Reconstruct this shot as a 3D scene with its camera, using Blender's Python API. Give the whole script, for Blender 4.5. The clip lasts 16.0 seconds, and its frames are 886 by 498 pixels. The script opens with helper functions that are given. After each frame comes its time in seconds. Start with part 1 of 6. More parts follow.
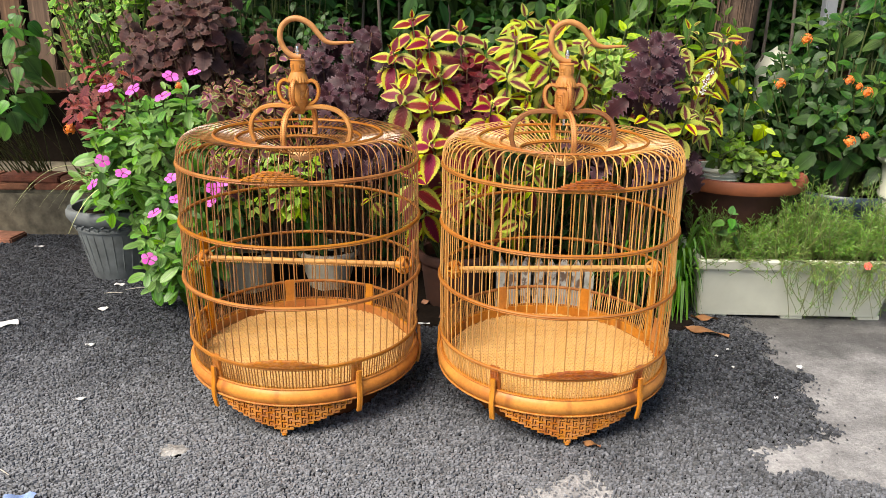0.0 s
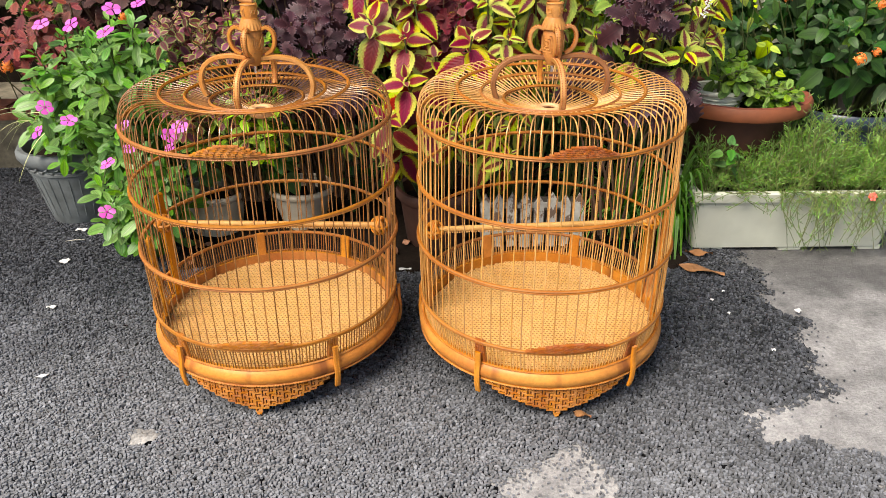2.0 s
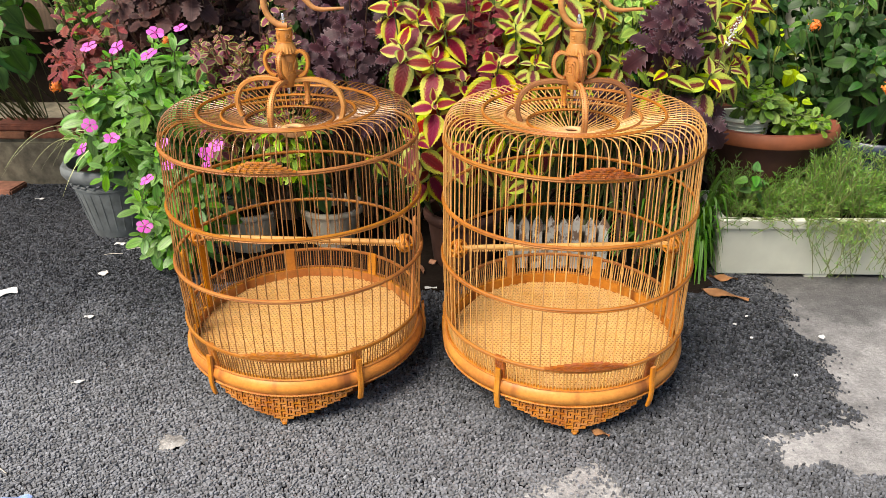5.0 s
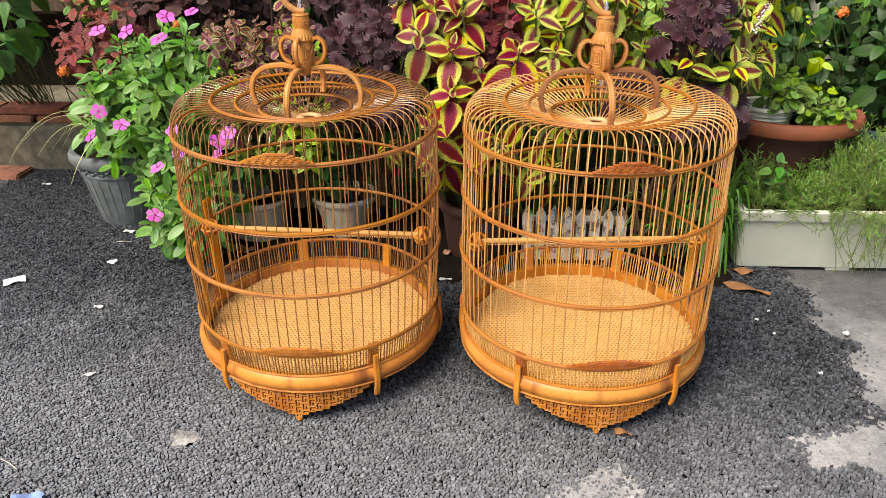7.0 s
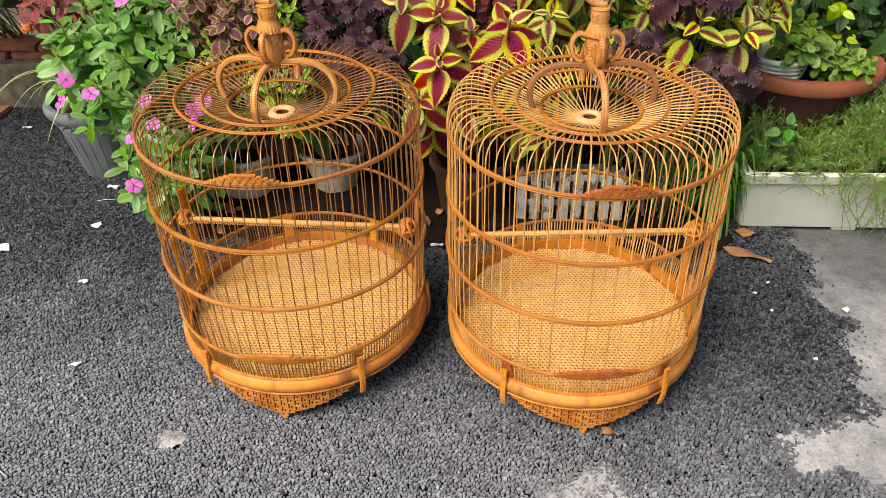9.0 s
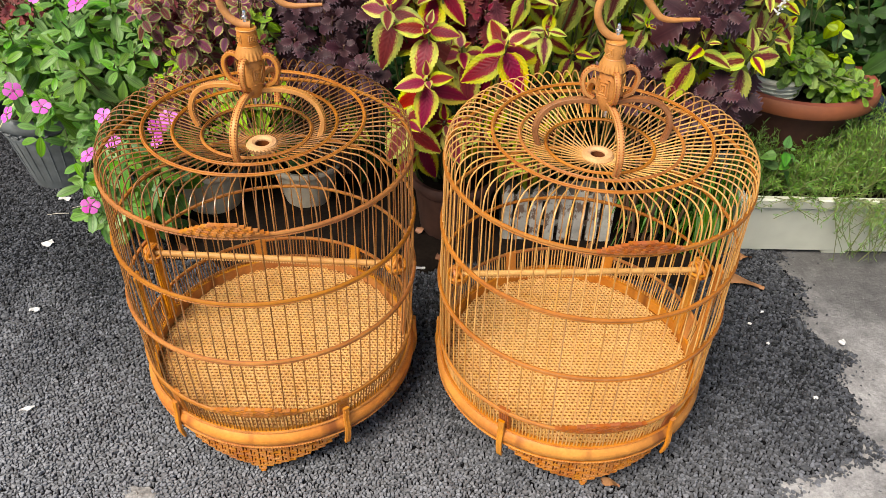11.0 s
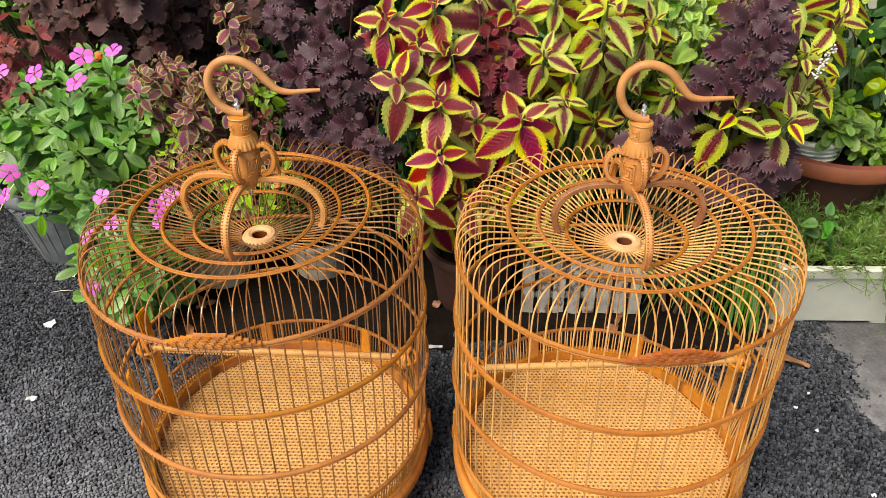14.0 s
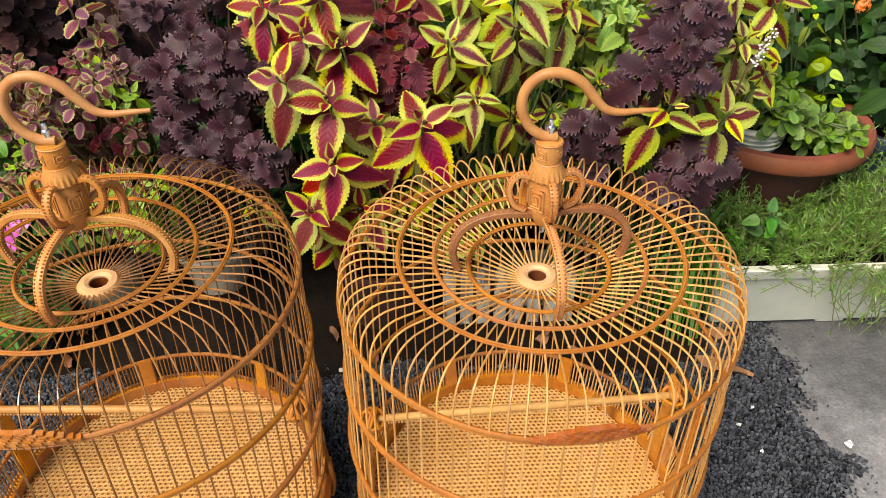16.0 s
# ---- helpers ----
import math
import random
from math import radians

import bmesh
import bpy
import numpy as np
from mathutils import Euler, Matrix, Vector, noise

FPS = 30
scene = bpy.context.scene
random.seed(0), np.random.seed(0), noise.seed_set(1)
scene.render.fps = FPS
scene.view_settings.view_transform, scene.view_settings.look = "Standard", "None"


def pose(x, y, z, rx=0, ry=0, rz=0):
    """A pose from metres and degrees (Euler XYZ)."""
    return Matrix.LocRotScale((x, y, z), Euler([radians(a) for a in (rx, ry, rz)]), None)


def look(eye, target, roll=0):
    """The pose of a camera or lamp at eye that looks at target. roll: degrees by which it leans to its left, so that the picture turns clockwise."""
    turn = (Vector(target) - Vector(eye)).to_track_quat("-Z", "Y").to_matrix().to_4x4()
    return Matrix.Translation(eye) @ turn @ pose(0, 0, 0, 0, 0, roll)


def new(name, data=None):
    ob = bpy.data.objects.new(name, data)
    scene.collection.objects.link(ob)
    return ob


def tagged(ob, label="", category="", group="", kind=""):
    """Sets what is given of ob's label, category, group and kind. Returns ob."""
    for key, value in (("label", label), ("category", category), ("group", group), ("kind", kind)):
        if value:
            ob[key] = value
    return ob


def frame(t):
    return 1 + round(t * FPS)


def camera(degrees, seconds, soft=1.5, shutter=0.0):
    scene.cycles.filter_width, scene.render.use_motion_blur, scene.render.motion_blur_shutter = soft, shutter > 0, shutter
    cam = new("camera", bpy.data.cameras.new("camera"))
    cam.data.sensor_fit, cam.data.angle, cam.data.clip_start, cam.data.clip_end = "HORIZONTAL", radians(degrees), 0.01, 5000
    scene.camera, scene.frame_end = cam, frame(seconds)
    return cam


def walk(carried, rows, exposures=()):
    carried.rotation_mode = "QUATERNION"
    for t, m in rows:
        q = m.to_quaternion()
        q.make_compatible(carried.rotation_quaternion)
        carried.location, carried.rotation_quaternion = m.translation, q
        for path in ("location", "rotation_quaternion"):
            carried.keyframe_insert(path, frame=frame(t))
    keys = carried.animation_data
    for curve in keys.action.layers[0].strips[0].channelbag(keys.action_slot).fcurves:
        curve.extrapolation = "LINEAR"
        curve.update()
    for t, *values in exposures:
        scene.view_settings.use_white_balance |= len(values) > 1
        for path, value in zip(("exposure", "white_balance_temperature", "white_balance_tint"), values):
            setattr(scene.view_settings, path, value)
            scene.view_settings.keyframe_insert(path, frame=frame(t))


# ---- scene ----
cam = camera(59.6, 16.0, 0.5)
PATH = [
    (0, (0.018, -0.055, 0.788), (-0.003, 1.86, 0.208), 0.8),
    (0.5, (0.088, -0.046, 0.891), (0.071, 1.825, 0.185), 0.5),
    (1, (0.084, 0.018, 0.908), (0.07, 1.846, 0.098), 0.4),
    (1.5, (0.045, 0.096, 0.898), (0.063, 1.905, 0.045), 0.2),
    (2, (0.032, 0.115, 0.895), (0.045, 1.915, 0.025), -0.4),
    (2.5, (0.018, 0.134, 0.897), (0.01, 1.934, 0.025), -0.8),
    (3, (0.009, 0.159, 0.893), (-0.026, 1.96, 0.025), -1.1),
    (3.5, (0.017, 0.122, 0.893), (-0.038, 1.928, 0.035), -1.1),
    (4, (0.052, 0.075, 0.896), (-0.018, 1.887, 0.053), -0.9),
    (6.3, (0.032, 0.091, 0.898), (-0.029, 1.929, 0.112), 0.2),
    (6.5, (0.028, 0.099, 0.904), (-0.036, 1.929, 0.1), 0.2),
    (7, (0.018, 0.117, 0.9), (-0.06, 1.925, 0.05), -0.1),
    (7.5, (0.027, 0.172, 0.897), (-0.072, 1.943, -0.025), -0.5),
    (8, (0.071, 0.236, 0.969), (-0.046, 1.956, -0.044), -1.0),
    (8.2, (0.08, 0.237, 1.017), (-0.041, 1.939, -0.025), -1.1),
    (10.3, (0.001, 0.393, 1.089), (-0.02, 1.998, -0.104), 0.4),
    (10.5, (-0.002, 0.401, 1.094), (-0.011, 2.007, -0.097), 0.8),
    (11, (-0.015, 0.421, 1.096), (0.008, 2.036, -0.083), 1.7),
    (11.5, (0.019, 0.496, 1.097), (-0.012, 2.117, -0.074), 1.2),
    (11.7, (0.045, 0.526, 1.09), (-0.026, 2.157, -0.066), 0.5),
    (12, (0.071, 0.584, 1.093), (-0.024, 2.204, -0.077), -0.1),
    (12.5, (0.081, 0.638, 1.1), (-0.043, 2.262, -0.061), -0.8),
    (13, (0.063, 0.648, 1.116), (-0.061, 2.283, -0.03), -1.2),
    (13.5, (0.052, 0.604, 1.116), (-0.042, 2.256, -0.008), -1.0),
    (14, (0.006, 0.549, 1.106), (-0.043, 2.221, 0.008), -0.5),
    (14.5, (-0.022, 0.52, 1.127), (-0.032, 2.203, 0.046), -0.0),
    (15, (-0.007, 0.568, 1.12), (0.019, 2.249, 0.037), 0.3),
    (15.5, (0.061, 0.648, 1.096), (0.116, 2.316, -0.006), 0.4),
    (16, (0.09, 0.748, 1.085), (0.16, 2.363, -0.093), -0.1),
]
walk(cam, [(t, look(eye, target, roll)) for t, eye, target, roll in PATH], [(0, 0.85), (4, 0.84), (8, 0.78), (12, 0.69), (16, 0.70)])

# ---- light ----
world = bpy.data.worlds.new("sky")
scene.world = world
world.use_nodes = True
_n, _l = world.node_tree.nodes, world.node_tree.links
_sky = _n.new("ShaderNodeTexSky")
_sky.sky_type = "NISHITA"
_sky.sun_disc = False
_sky.sun_elevation = radians(52)
_sky.sun_rotation = radians(220)
_sky.dust_density = 3.0
_sky.air_density = 1.0
_n["Background"].inputs["Strength"].default_value = 0.09
_l.new(_sky.outputs[0], _n["Background"].inputs["Color"])
_sun = bpy.data.lights.new("sun", "SUN")
_sun.energy = 3.55
_sun.angle = radians(34)
_sun.color = (1.0, 0.905, 0.79)
_sunob = new("sun", _sun)
_az, _el = radians(220), radians(52)
_sunob.matrix_world = look((6 * math.sin(_az) * math.cos(_el), 6 * math.cos(_az) * math.cos(_el), 6 * math.sin(_el)), (0, 0, 0))

# ---- mesh helpers ----
rng = random.Random(7)
npr = np.random.default_rng(7)


class Soup:
    """Vertices, faces and per-vertex uv gathered into one mesh."""

    def __init__(self):
        self.v, self.f, self.uv = [], [], []

    def add(self, verts, faces, uv=None):
        b = len(self.v)
        self.v.extend([tuple(p) for p in verts])
        self.f.extend([tuple(i + b for i in f) for f in faces])
        self.uv.extend(uv if uv is not None else [(0.0, 0.0)] * len(verts))

    def mesh(self, name, material, smooth=True, uv=False):
        me = bpy.data.meshes.new(name)
        me.from_pydata(self.v, [], self.f)
        if uv:
            put_uv(me, np.array(self.uv))
        me.materials.append(material)
        if smooth:
            me.shade_smooth()
            me.set_sharp_from_angle(angle=radians(38))
        me.update()
        return me


def put_uv(me, uv):
    lay = me.uv_layers.new(name="UVMap")
    idx = np.empty(len(me.loops), dtype=np.int32)
    me.loops.foreach_get("vertex_index", idx)
    lay.data.foreach_set("uv", uv[idx].astype(np.float32).ravel())


def thing(name, at, label, category, group="", kind=""):
    ob = new(name)
    ob.location = at
    ob.empty_display_size = 0.05
    return tagged(ob, label, category, group, kind)


def child(name, me, parent, m=None, label=""):
    ob = new(name, me)
    ob.parent = parent
    if m is not None:
        ob.matrix_basis = m
    return tagged(ob, label)


def part(name, soup, material, parent, label="", m=None, smooth=True, uv=False):
    return child(name, soup.mesh(name, material, smooth, uv), parent, m, label)


def tube(s, pts, rad, sides=8, closed=False, flat=1.0):
    """A round or flattened rod along pts; rad is one number or one for each point."""
    P = [Vector(p) for p in pts]
    n = len(P)
    R = [rad] * n if isinstance(rad, (int, float)) else list(rad)
    b = len(s.v)
    up = None
    verts = []
    for i in range(n):
        if closed:
            t = P[(i + 1) % n] - P[i - 1]
        else:
            t = P[min(i + 1, n - 1)] - P[max(i - 1, 0)]
        t.normalize()
        if up is None:
            up = Vector((0, 0, 1)) if abs(t.z) < 0.9 else Vector((1, 0, 0))
        side = t.cross(up).normalized()
        up = side.cross(t).normalized()
        for k in range(sides):
            a = 2 * math.pi * k / sides
            verts.append(P[i] + side * (math.cos(a) * R[i]) + up * (math.sin(a) * R[i] * flat))
    faces = []
    for i in range(n if closed else n - 1):
        j = (i + 1) % n
        for k in range(sides):
            k2 = (k + 1) % sides
            faces.append((i * sides + k, i * sides + k2, j * sides + k2, j * sides + k))
    if not closed:
        faces.append(tuple(range(sides - 1, -1, -1)))
        faces.append(tuple((n - 1) * sides + k for k in range(sides)))
    s.add(verts, faces)


def circle(r, z, n=72):
    return [(r * math.cos(2 * math.pi * i / n), r * math.sin(2 * math.pi * i / n), z) for i in range(n)]


def lathe(s, profile, n=48, closed=False):
    """Turns the (r, z) profile about the z axis."""
    verts = [(r * math.cos(2 * math.pi * i / n), r * math.sin(2 * math.pi * i / n), z) for r, z in profile for i in range(n)]
    faces = []
    m = len(profile)
    for j in range(m if closed else m - 1):
        j2 = (j + 1) % m
        for i in range(n):
            i2 = (i + 1) % n
            faces.append((j * n + i, j * n + i2, j2 * n + i2, j2 * n + i))
    s.add(verts, faces)


def box(s, lo, hi, warp=None):
    (x0, y0, z0), (x1, y1, z1) = lo, hi
    v = [(x, y, z) for x in (x0, x1) for y in (y0, y1) for z in (z0, z1)]
    if warp:
        v = [warp(*p) for p in v]
    s.add(v, [(0, 1, 3, 2), (4, 6, 7, 5), (0, 4, 5, 1), (2, 3, 7, 6), (0, 2, 6, 4), (1, 5, 7, 3)])


def soft_box(s, lo, hi, b=0.003, warp=None):
    """A box with chamfered edges."""
    bm = bmesh.new()
    bmesh.ops.create_cube(bm, size=1)
    for v in bm.verts:
        v.co = Vector([lo[i] + (v.co[i] + 0.5) * (hi[i] - lo[i]) for i in range(3)])
    bmesh.ops.bevel(bm, geom=bm.edges[:], offset=b, segments=2, affect="EDGES")
    bm.verts.index_update()
    v = [tuple(x.co) for x in bm.verts]
    if warp:
        v = [warp(*p) for p in v]
    s.add(v, [tuple(x.index for x in f.verts) for f in bm.faces])
    bm.free()


_bm = bmesh.new()
bmesh.ops.create_icosphere(_bm, subdivisions=1, radius=1)
BALL_V = [tuple(v.co) for v in _bm.verts]
BALL_F = [tuple(v.index for v in f.verts) for f in _bm.faces]
_bm.free()


def ball(s, c, r, squash=1.0):
    s.add([(c[0] + x * r, c[1] + y * r, c[2] + z * r * squash) for x, y, z in BALL_V], BALL_F)


def smooth_path(pts, n=8):
    """Catmull-Rom through pts."""
    P = [Vector(p) for p in pts]
    P = [P[0] * 2 - P[1]] + P + [P[-1] * 2 - P[-2]]
    out = []
    for i in range(1, len(P) - 2):
        for k in range(n):
            t = k / n
            a, b, c, d = P[i - 1], P[i], P[i + 1], P[i + 2]
            out.append(0.5 * (2 * b + (c - a) * t + (2 * a - 5 * b + 4 * c - d) * t * t + (3 * b - a - 3 * c + d) * t ** 3))
    out.append(P[-2])
    return out


# ---- materials ----
def mat(name, rough=0.6, metal=0.0, spec=0.5):
    m = bpy.data.materials.new(name)
    m.use_nodes = True
    b = m.node_tree.nodes["Principled BSDF"]
    b.inputs["Roughness"].default_value = rough
    b.inputs["Metallic"].default_value = metal
    b.inputs["Specular IOR Level"].default_value = spec
    return m, m.node_tree.nodes, m.node_tree.links, b


def coords(n, l, scale=(1, 1, 1)):
    c = n.new("ShaderNodeTexCoord")
    mp = n.new("ShaderNodeMapping")
    mp.inputs["Scale"].default_value = scale
    l.new(c.outputs["Object"], mp.inputs["Vector"])
    return mp.outputs[0]


def noise_node(n, l, vec, scale, detail=4, rough=0.6):
    t = n.new("ShaderNodeTexNoise")
    t.inputs["Scale"].default_value = scale
    t.inputs["Detail"].default_value = detail
    t.inputs["Roughness"].default_value = rough
    if vec is not None:
        l.new(vec, t.inputs["Vector"])
    return t.outputs[0]


def ramp(n, l, fac, stops):
    r = n.new("ShaderNodeValToRGB")
    e = r.color_ramp.elements
    while len(e) < len(stops):
        e.new(0.5)
    for k, (p, c) in enumerate(stops):
        e[k].position = p
        e[k].color = (*c, 1)
    l.new(fac, r.inputs[0])
    return r.outputs[0]


def mix(n, l, a, b, fac, mode="MIX"):
    x = n.new("ShaderNodeMix")
    x.data_type = "RGBA"
    x.blend_type = mode
    for k, val in ((0, fac), (6, a), (7, b)):
        if isinstance(val, (int, float)):
            x.inputs[k].default_value = val
        elif isinstance(val, tuple):
            x.inputs[k].default_value = (*val, 1)
        else:
            l.new(val, x.inputs[k])
    return x.outputs[2]


def random_value(n, l):
    """One random number for each object, and for each island of a joined mesh."""
    o = n.new("ShaderNodeObjectInfo")
    g = n.new("ShaderNodeNewGeometry")
    a = n.new("ShaderNodeMath")
    a.operation = "ADD"
    l.new(o.outputs["Random"], a.inputs[0])
    l.new(g.outputs["Random Per Island"], a.inputs[1])
    f = n.new("ShaderNodeMath")
    f.operation = "FRACT"
    l.new(a.outputs[0], f.inputs[0])
    return f.outputs[0]


def vary(n, l, col, hue=0.02, val=0.3, sat=0.15):
    r = random_value(n, l)
    h = n.new("ShaderNodeHueSaturation")
    for k, (mid, amp) in {"Hue": (0.5, hue), "Value": (1.0, val), "Saturation": (1.0, sat)}.items():
        m = n.new("ShaderNodeMapRange")
        m.inputs["To Min"].default_value = mid - amp
        m.inputs["To Max"].default_value = mid + amp
        w = n.new("ShaderNodeTexWhiteNoise")
        w.noise_dimensions = "2D"
        c = n.new("ShaderNodeCombineXYZ")
        l.new(r, c.inputs[0])
        c.inputs[1].default_value = len(k)
        l.new(c.outputs[0], w.inputs["Vector"])
        l.new(w.outputs["Value"], m.inputs["Value"])
        l.new(m.outputs[0], h.inputs[k])
    l.new(col, h.inputs["Color"])
    return h.outputs[0]


def bump(n, l, b, height, strength=0.3, dist=0.002):
    x = n.new("ShaderNodeBump")
    x.inputs["Strength"].default_value = strength
    x.inputs["Distance"].default_value = dist
    l.new(height, x.inputs["Height"])
    l.new(x.outputs[0], b.inputs["Normal"])


def bamboo(name, light, dark, scale=1.0, rough=0.42, v=0.08, spread=(0.4, 0.72), spec=0.28):
    m, n, l, b = mat(name, rough, 0, spec)
    vec = coords(n, l, (1, 1, 1))
    big = noise_node(n, l, vec, 9 * scale, 3)
    fine = noise_node(n, l, vec, 160 * scale, 3)
    c = ramp(n, l, big, [(spread[0], light), (spread[1], dark)])
    c2 = mix(n, l, c, ramp(n, l, fine, [(0.3, (0.55, 0.5, 0.45)), (0.7, (1.0, 1.0, 1.0))]), 0.45, "MULTIPLY")
    l.new(vary(n, l, c2, 0.005, v, 0.06), b.inputs["Base Color"])
    bump(n, l, b, fine, 0.25, 0.0006)
    return m


M_BAND = bamboo("varnished_bamboo", (0.66, 0.275, 0.04), (0.40, 0.125, 0.018), 0.9, 0.4)


def base_mat():
    """The base band: varnished bamboo with scorched brown joints at odd places round it."""
    m = bamboo("scorched_band", (0.66, 0.275, 0.04), (0.46, 0.155, 0.022), 0.9, 0.4)
    n, l = m.node_tree.nodes, m.node_tree.links
    b = n["Principled BSDF"]
    was = b.inputs["Base Color"].links[0].from_socket
    sep = n.new("ShaderNodeSeparateXYZ")
    l.new(coords(n, l), sep.inputs[0])
    at = n.new("ShaderNodeMath")
    at.operation = "ARCTAN2"
    l.new(sep.outputs[1], at.inputs[0])
    l.new(sep.outputs[0], at.inputs[1])
    cv = n.new("ShaderNodeCombineXYZ")
    l.new(at.outputs[0], cv.inputs[0])
    nz = noise_node(n, l, cv.outputs[0], 2.3, 3)
    l.new(mix(n, l, was, (0.17, 0.05, 0.014), ramp(n, l, nz, [(0.56, (0, 0, 0)), (0.64, (0.85, 0.85, 0.85))])), b.inputs["Base Color"])
    return m


M_BASE = base_mat()
M_HOOP = bamboo("hoop_bamboo", (0.44, 0.175, 0.032), (0.30, 0.10, 0.02), 1.5, 0.45)
M_CARVED = bamboo("carved_bamboo", (0.55, 0.22, 0.045), (0.36, 0.12, 0.025), 4.0, 0.5)
M_CARVED_RED = bamboo("carved_reddish_bamboo", (0.42, 0.13, 0.03), (0.28, 0.075, 0.018), 4.0, 0.5)
# dark tone that puts shade into the fretwork gaps and the hub hole
M_HOLLOW_DARK = bamboo("dark_bamboo_hollow", (0.16, 0.05, 0.012), (0.1, 0.03, 0.01), 3.0, 0.6)
M_BAR_PALE = bamboo("pale_bar_bamboo", (0.70, 0.39, 0.12), (0.50, 0.23, 0.055), 2.5, 0.32, 0.25, spec=0.45)
M_BAR_DARK = bamboo("dark_bar_bamboo", (0.35, 0.16, 0.042), (0.16, 0.07, 0.022), 3.0, 0.24, 0.35, spec=0.7)
M_POLE = bamboo("perch_wood", (0.66, 0.38, 0.13), (0.5, 0.24, 0.07), 2.0, 0.5)
M_CROWN = bamboo("crown_bamboo", (0.58, 0.27, 0.07), (0.42, 0.17, 0.04), 3.0, 0.42)
M_CROWN_DARK = bamboo("smoked_crown_bamboo", (0.33, 0.14, 0.05), (0.2, 0.075, 0.025), 3.0, 0.4)
M_HOOK = bamboo("hook_rattan", (0.52, 0.27, 0.10), (0.40, 0.18, 0.06), 4.0, 0.4)
M_HUB = bamboo("hub_wood", (0.70, 0.42, 0.2), (0.58, 0.31, 0.13), 3.0, 0.55)
M_CANE = bamboo("cane_weave", (0.86, 0.55, 0.205), (0.76, 0.44, 0.14), 1.2, 0.55, 0.14)
M_BOARD = bamboo("floor_board", (0.31, 0.12, 0.02), (0.24, 0.085, 0.015), 1.0, 0.6, 0.05)
M_STEEL, _a, _b, _p = mat("bolt_steel", 0.2, 1.0)
_p.inputs["Base Color"].default_value = (0.75, 0.75, 0.76, 1)


def leaf_mat(name, rim, body, edge=0.25, soft=0.12, vein=(0.0, 0.0, 0.0), vein_amt=0.0, rough=0.42, hue=0.015, val=0.3, glow=0.2, base=None, wob=0.35, spec=0.22, relief=0.32):
    """A leaf: rim colour, body colour inside the edge (uv y: 0 at the rim, 1 at the rib), a paler rib."""
    m, n, l, b = mat(name, rough + 0.06, 0, spec)
    uv = n.new("ShaderNodeUVMap")
    uv.uv_map = "UVMap"
    sep = n.new("ShaderNodeSeparateXYZ")
    l.new(uv.outputs[0], sep.inputs[0])
    rv = random_value(n, l)
    rs = n.new("ShaderNodeMath")
    rs.operation = "MULTIPLY"
    l.new(rv, rs.inputs[0])
    rs.inputs[1].default_value = 40.0
    lc = n.new("ShaderNodeCombineXYZ")
    l.new(sep.outputs[0], lc.inputs[0])
    l.new(sep.outputs[1], lc.inputs[1])
    l.new(rs.outputs[0], lc.inputs[2])
    vec = lc.outputs[0]
    vs = n.new("ShaderNodeVectorMath")
    vs.operation = "MULTIPLY"
    l.new(vec, vs.inputs[0])
    vs.inputs[1].default_value = (2.0, 0.8, 1.0)
    nz = noise_node(n, l, vs.outputs[0], 11, 5, 0.7)
    mid = n.new("ShaderNodeMath")
    mid.operation = "SUBTRACT"
    l.new(nz, mid.inputs[0])
    mid.inputs[1].default_value = 0.5
    a = n.new("ShaderNodeMath")
    a.operation = "MULTIPLY_ADD"
    l.new(mid.outputs[0], a.inputs[0])
    a.inputs[1].default_value = wob
    l.new(sep.outputs[1], a.inputs[2])
    off = edge
    tint = noise_node(n, l, vec, 3.0, 2)
    rim2 = tuple(x * y for x, y in zip(rim, (0.62, 0.82, 0.9)))
    rimc = mix(n, l, rim, rim2, ramp(n, l, tint, [(0.4, (0, 0, 0)), (0.65, (1, 1, 1))]))
    body2 = tuple(min(1.0, x * y) for x, y in zip(body, (1.7, 1.7, 1.5)))
    bodyc = mix(n, l, body, body2, ramp(n, l, sep.outputs[1], [(0.35, (1, 1, 1)), (0.9, (0, 0, 0))]))
    c = mix(n, l, rimc, bodyc, ramp(n, l, a.outputs[0], [(max(0.0, off - soft), (0, 0, 0)), (min(1.0, off + soft), (1, 1, 1))]))
    ribs = n.new("ShaderNodeTexWave")
    ribs.wave_type = "BANDS"
    ribs.bands_direction = "X"
    ribs.inputs["Scale"].default_value = 2.6
    ribs.inputs["Distortion"].default_value = 0.6
    sk = n.new("ShaderNodeMath")
    sk.operation = "MULTIPLY_ADD"
    l.new(sep.outputs[1], sk.inputs[0])
    sk.inputs[1].default_value = 0.35
    l.new(sep.outputs[0], sk.inputs[2])
    cv = n.new("ShaderNodeCombineXYZ")
    l.new(sk.outputs[0], cv.inputs[0])
    l.new(cv.outputs[0], ribs.inputs["Vector"])
    if base is not None:
        c = mix(n, l, base, c, ramp(n, l, sep.outputs[0], [(0.02, (0, 0, 0)), (0.3, (1, 1, 1))]))
    if vein_amt:
        rib = ramp(n, l, sep.outputs[1], [(0.9, (0, 0, 0)), (0.985, (1, 1, 1))])
        k = n.new("ShaderNodeMath")
        k.operation = "MULTIPLY"
        l.new(rib, k.inputs[0])
        k.inputs[1].default_value = vein_amt
        c = mix(n, l, c, vein, k.outputs[0])
    mott = noise_node(n, l, vec, 5, 3)
    c = mix(n, l, c, ramp(n, l, mott, [(0.3, (0.72, 0.72, 0.72)), (0.7, (1.0, 1.0, 1.0))]), 0.6, "MULTIPLY")
    c = vary(n, l, c, hue, val, 0.15)
    l.new(c, b.inputs["Base Color"])
    h = n.new("ShaderNodeMath")
    h.operation = "ADD"
    l.new(ribs.outputs["Fac"], h.inputs[0])
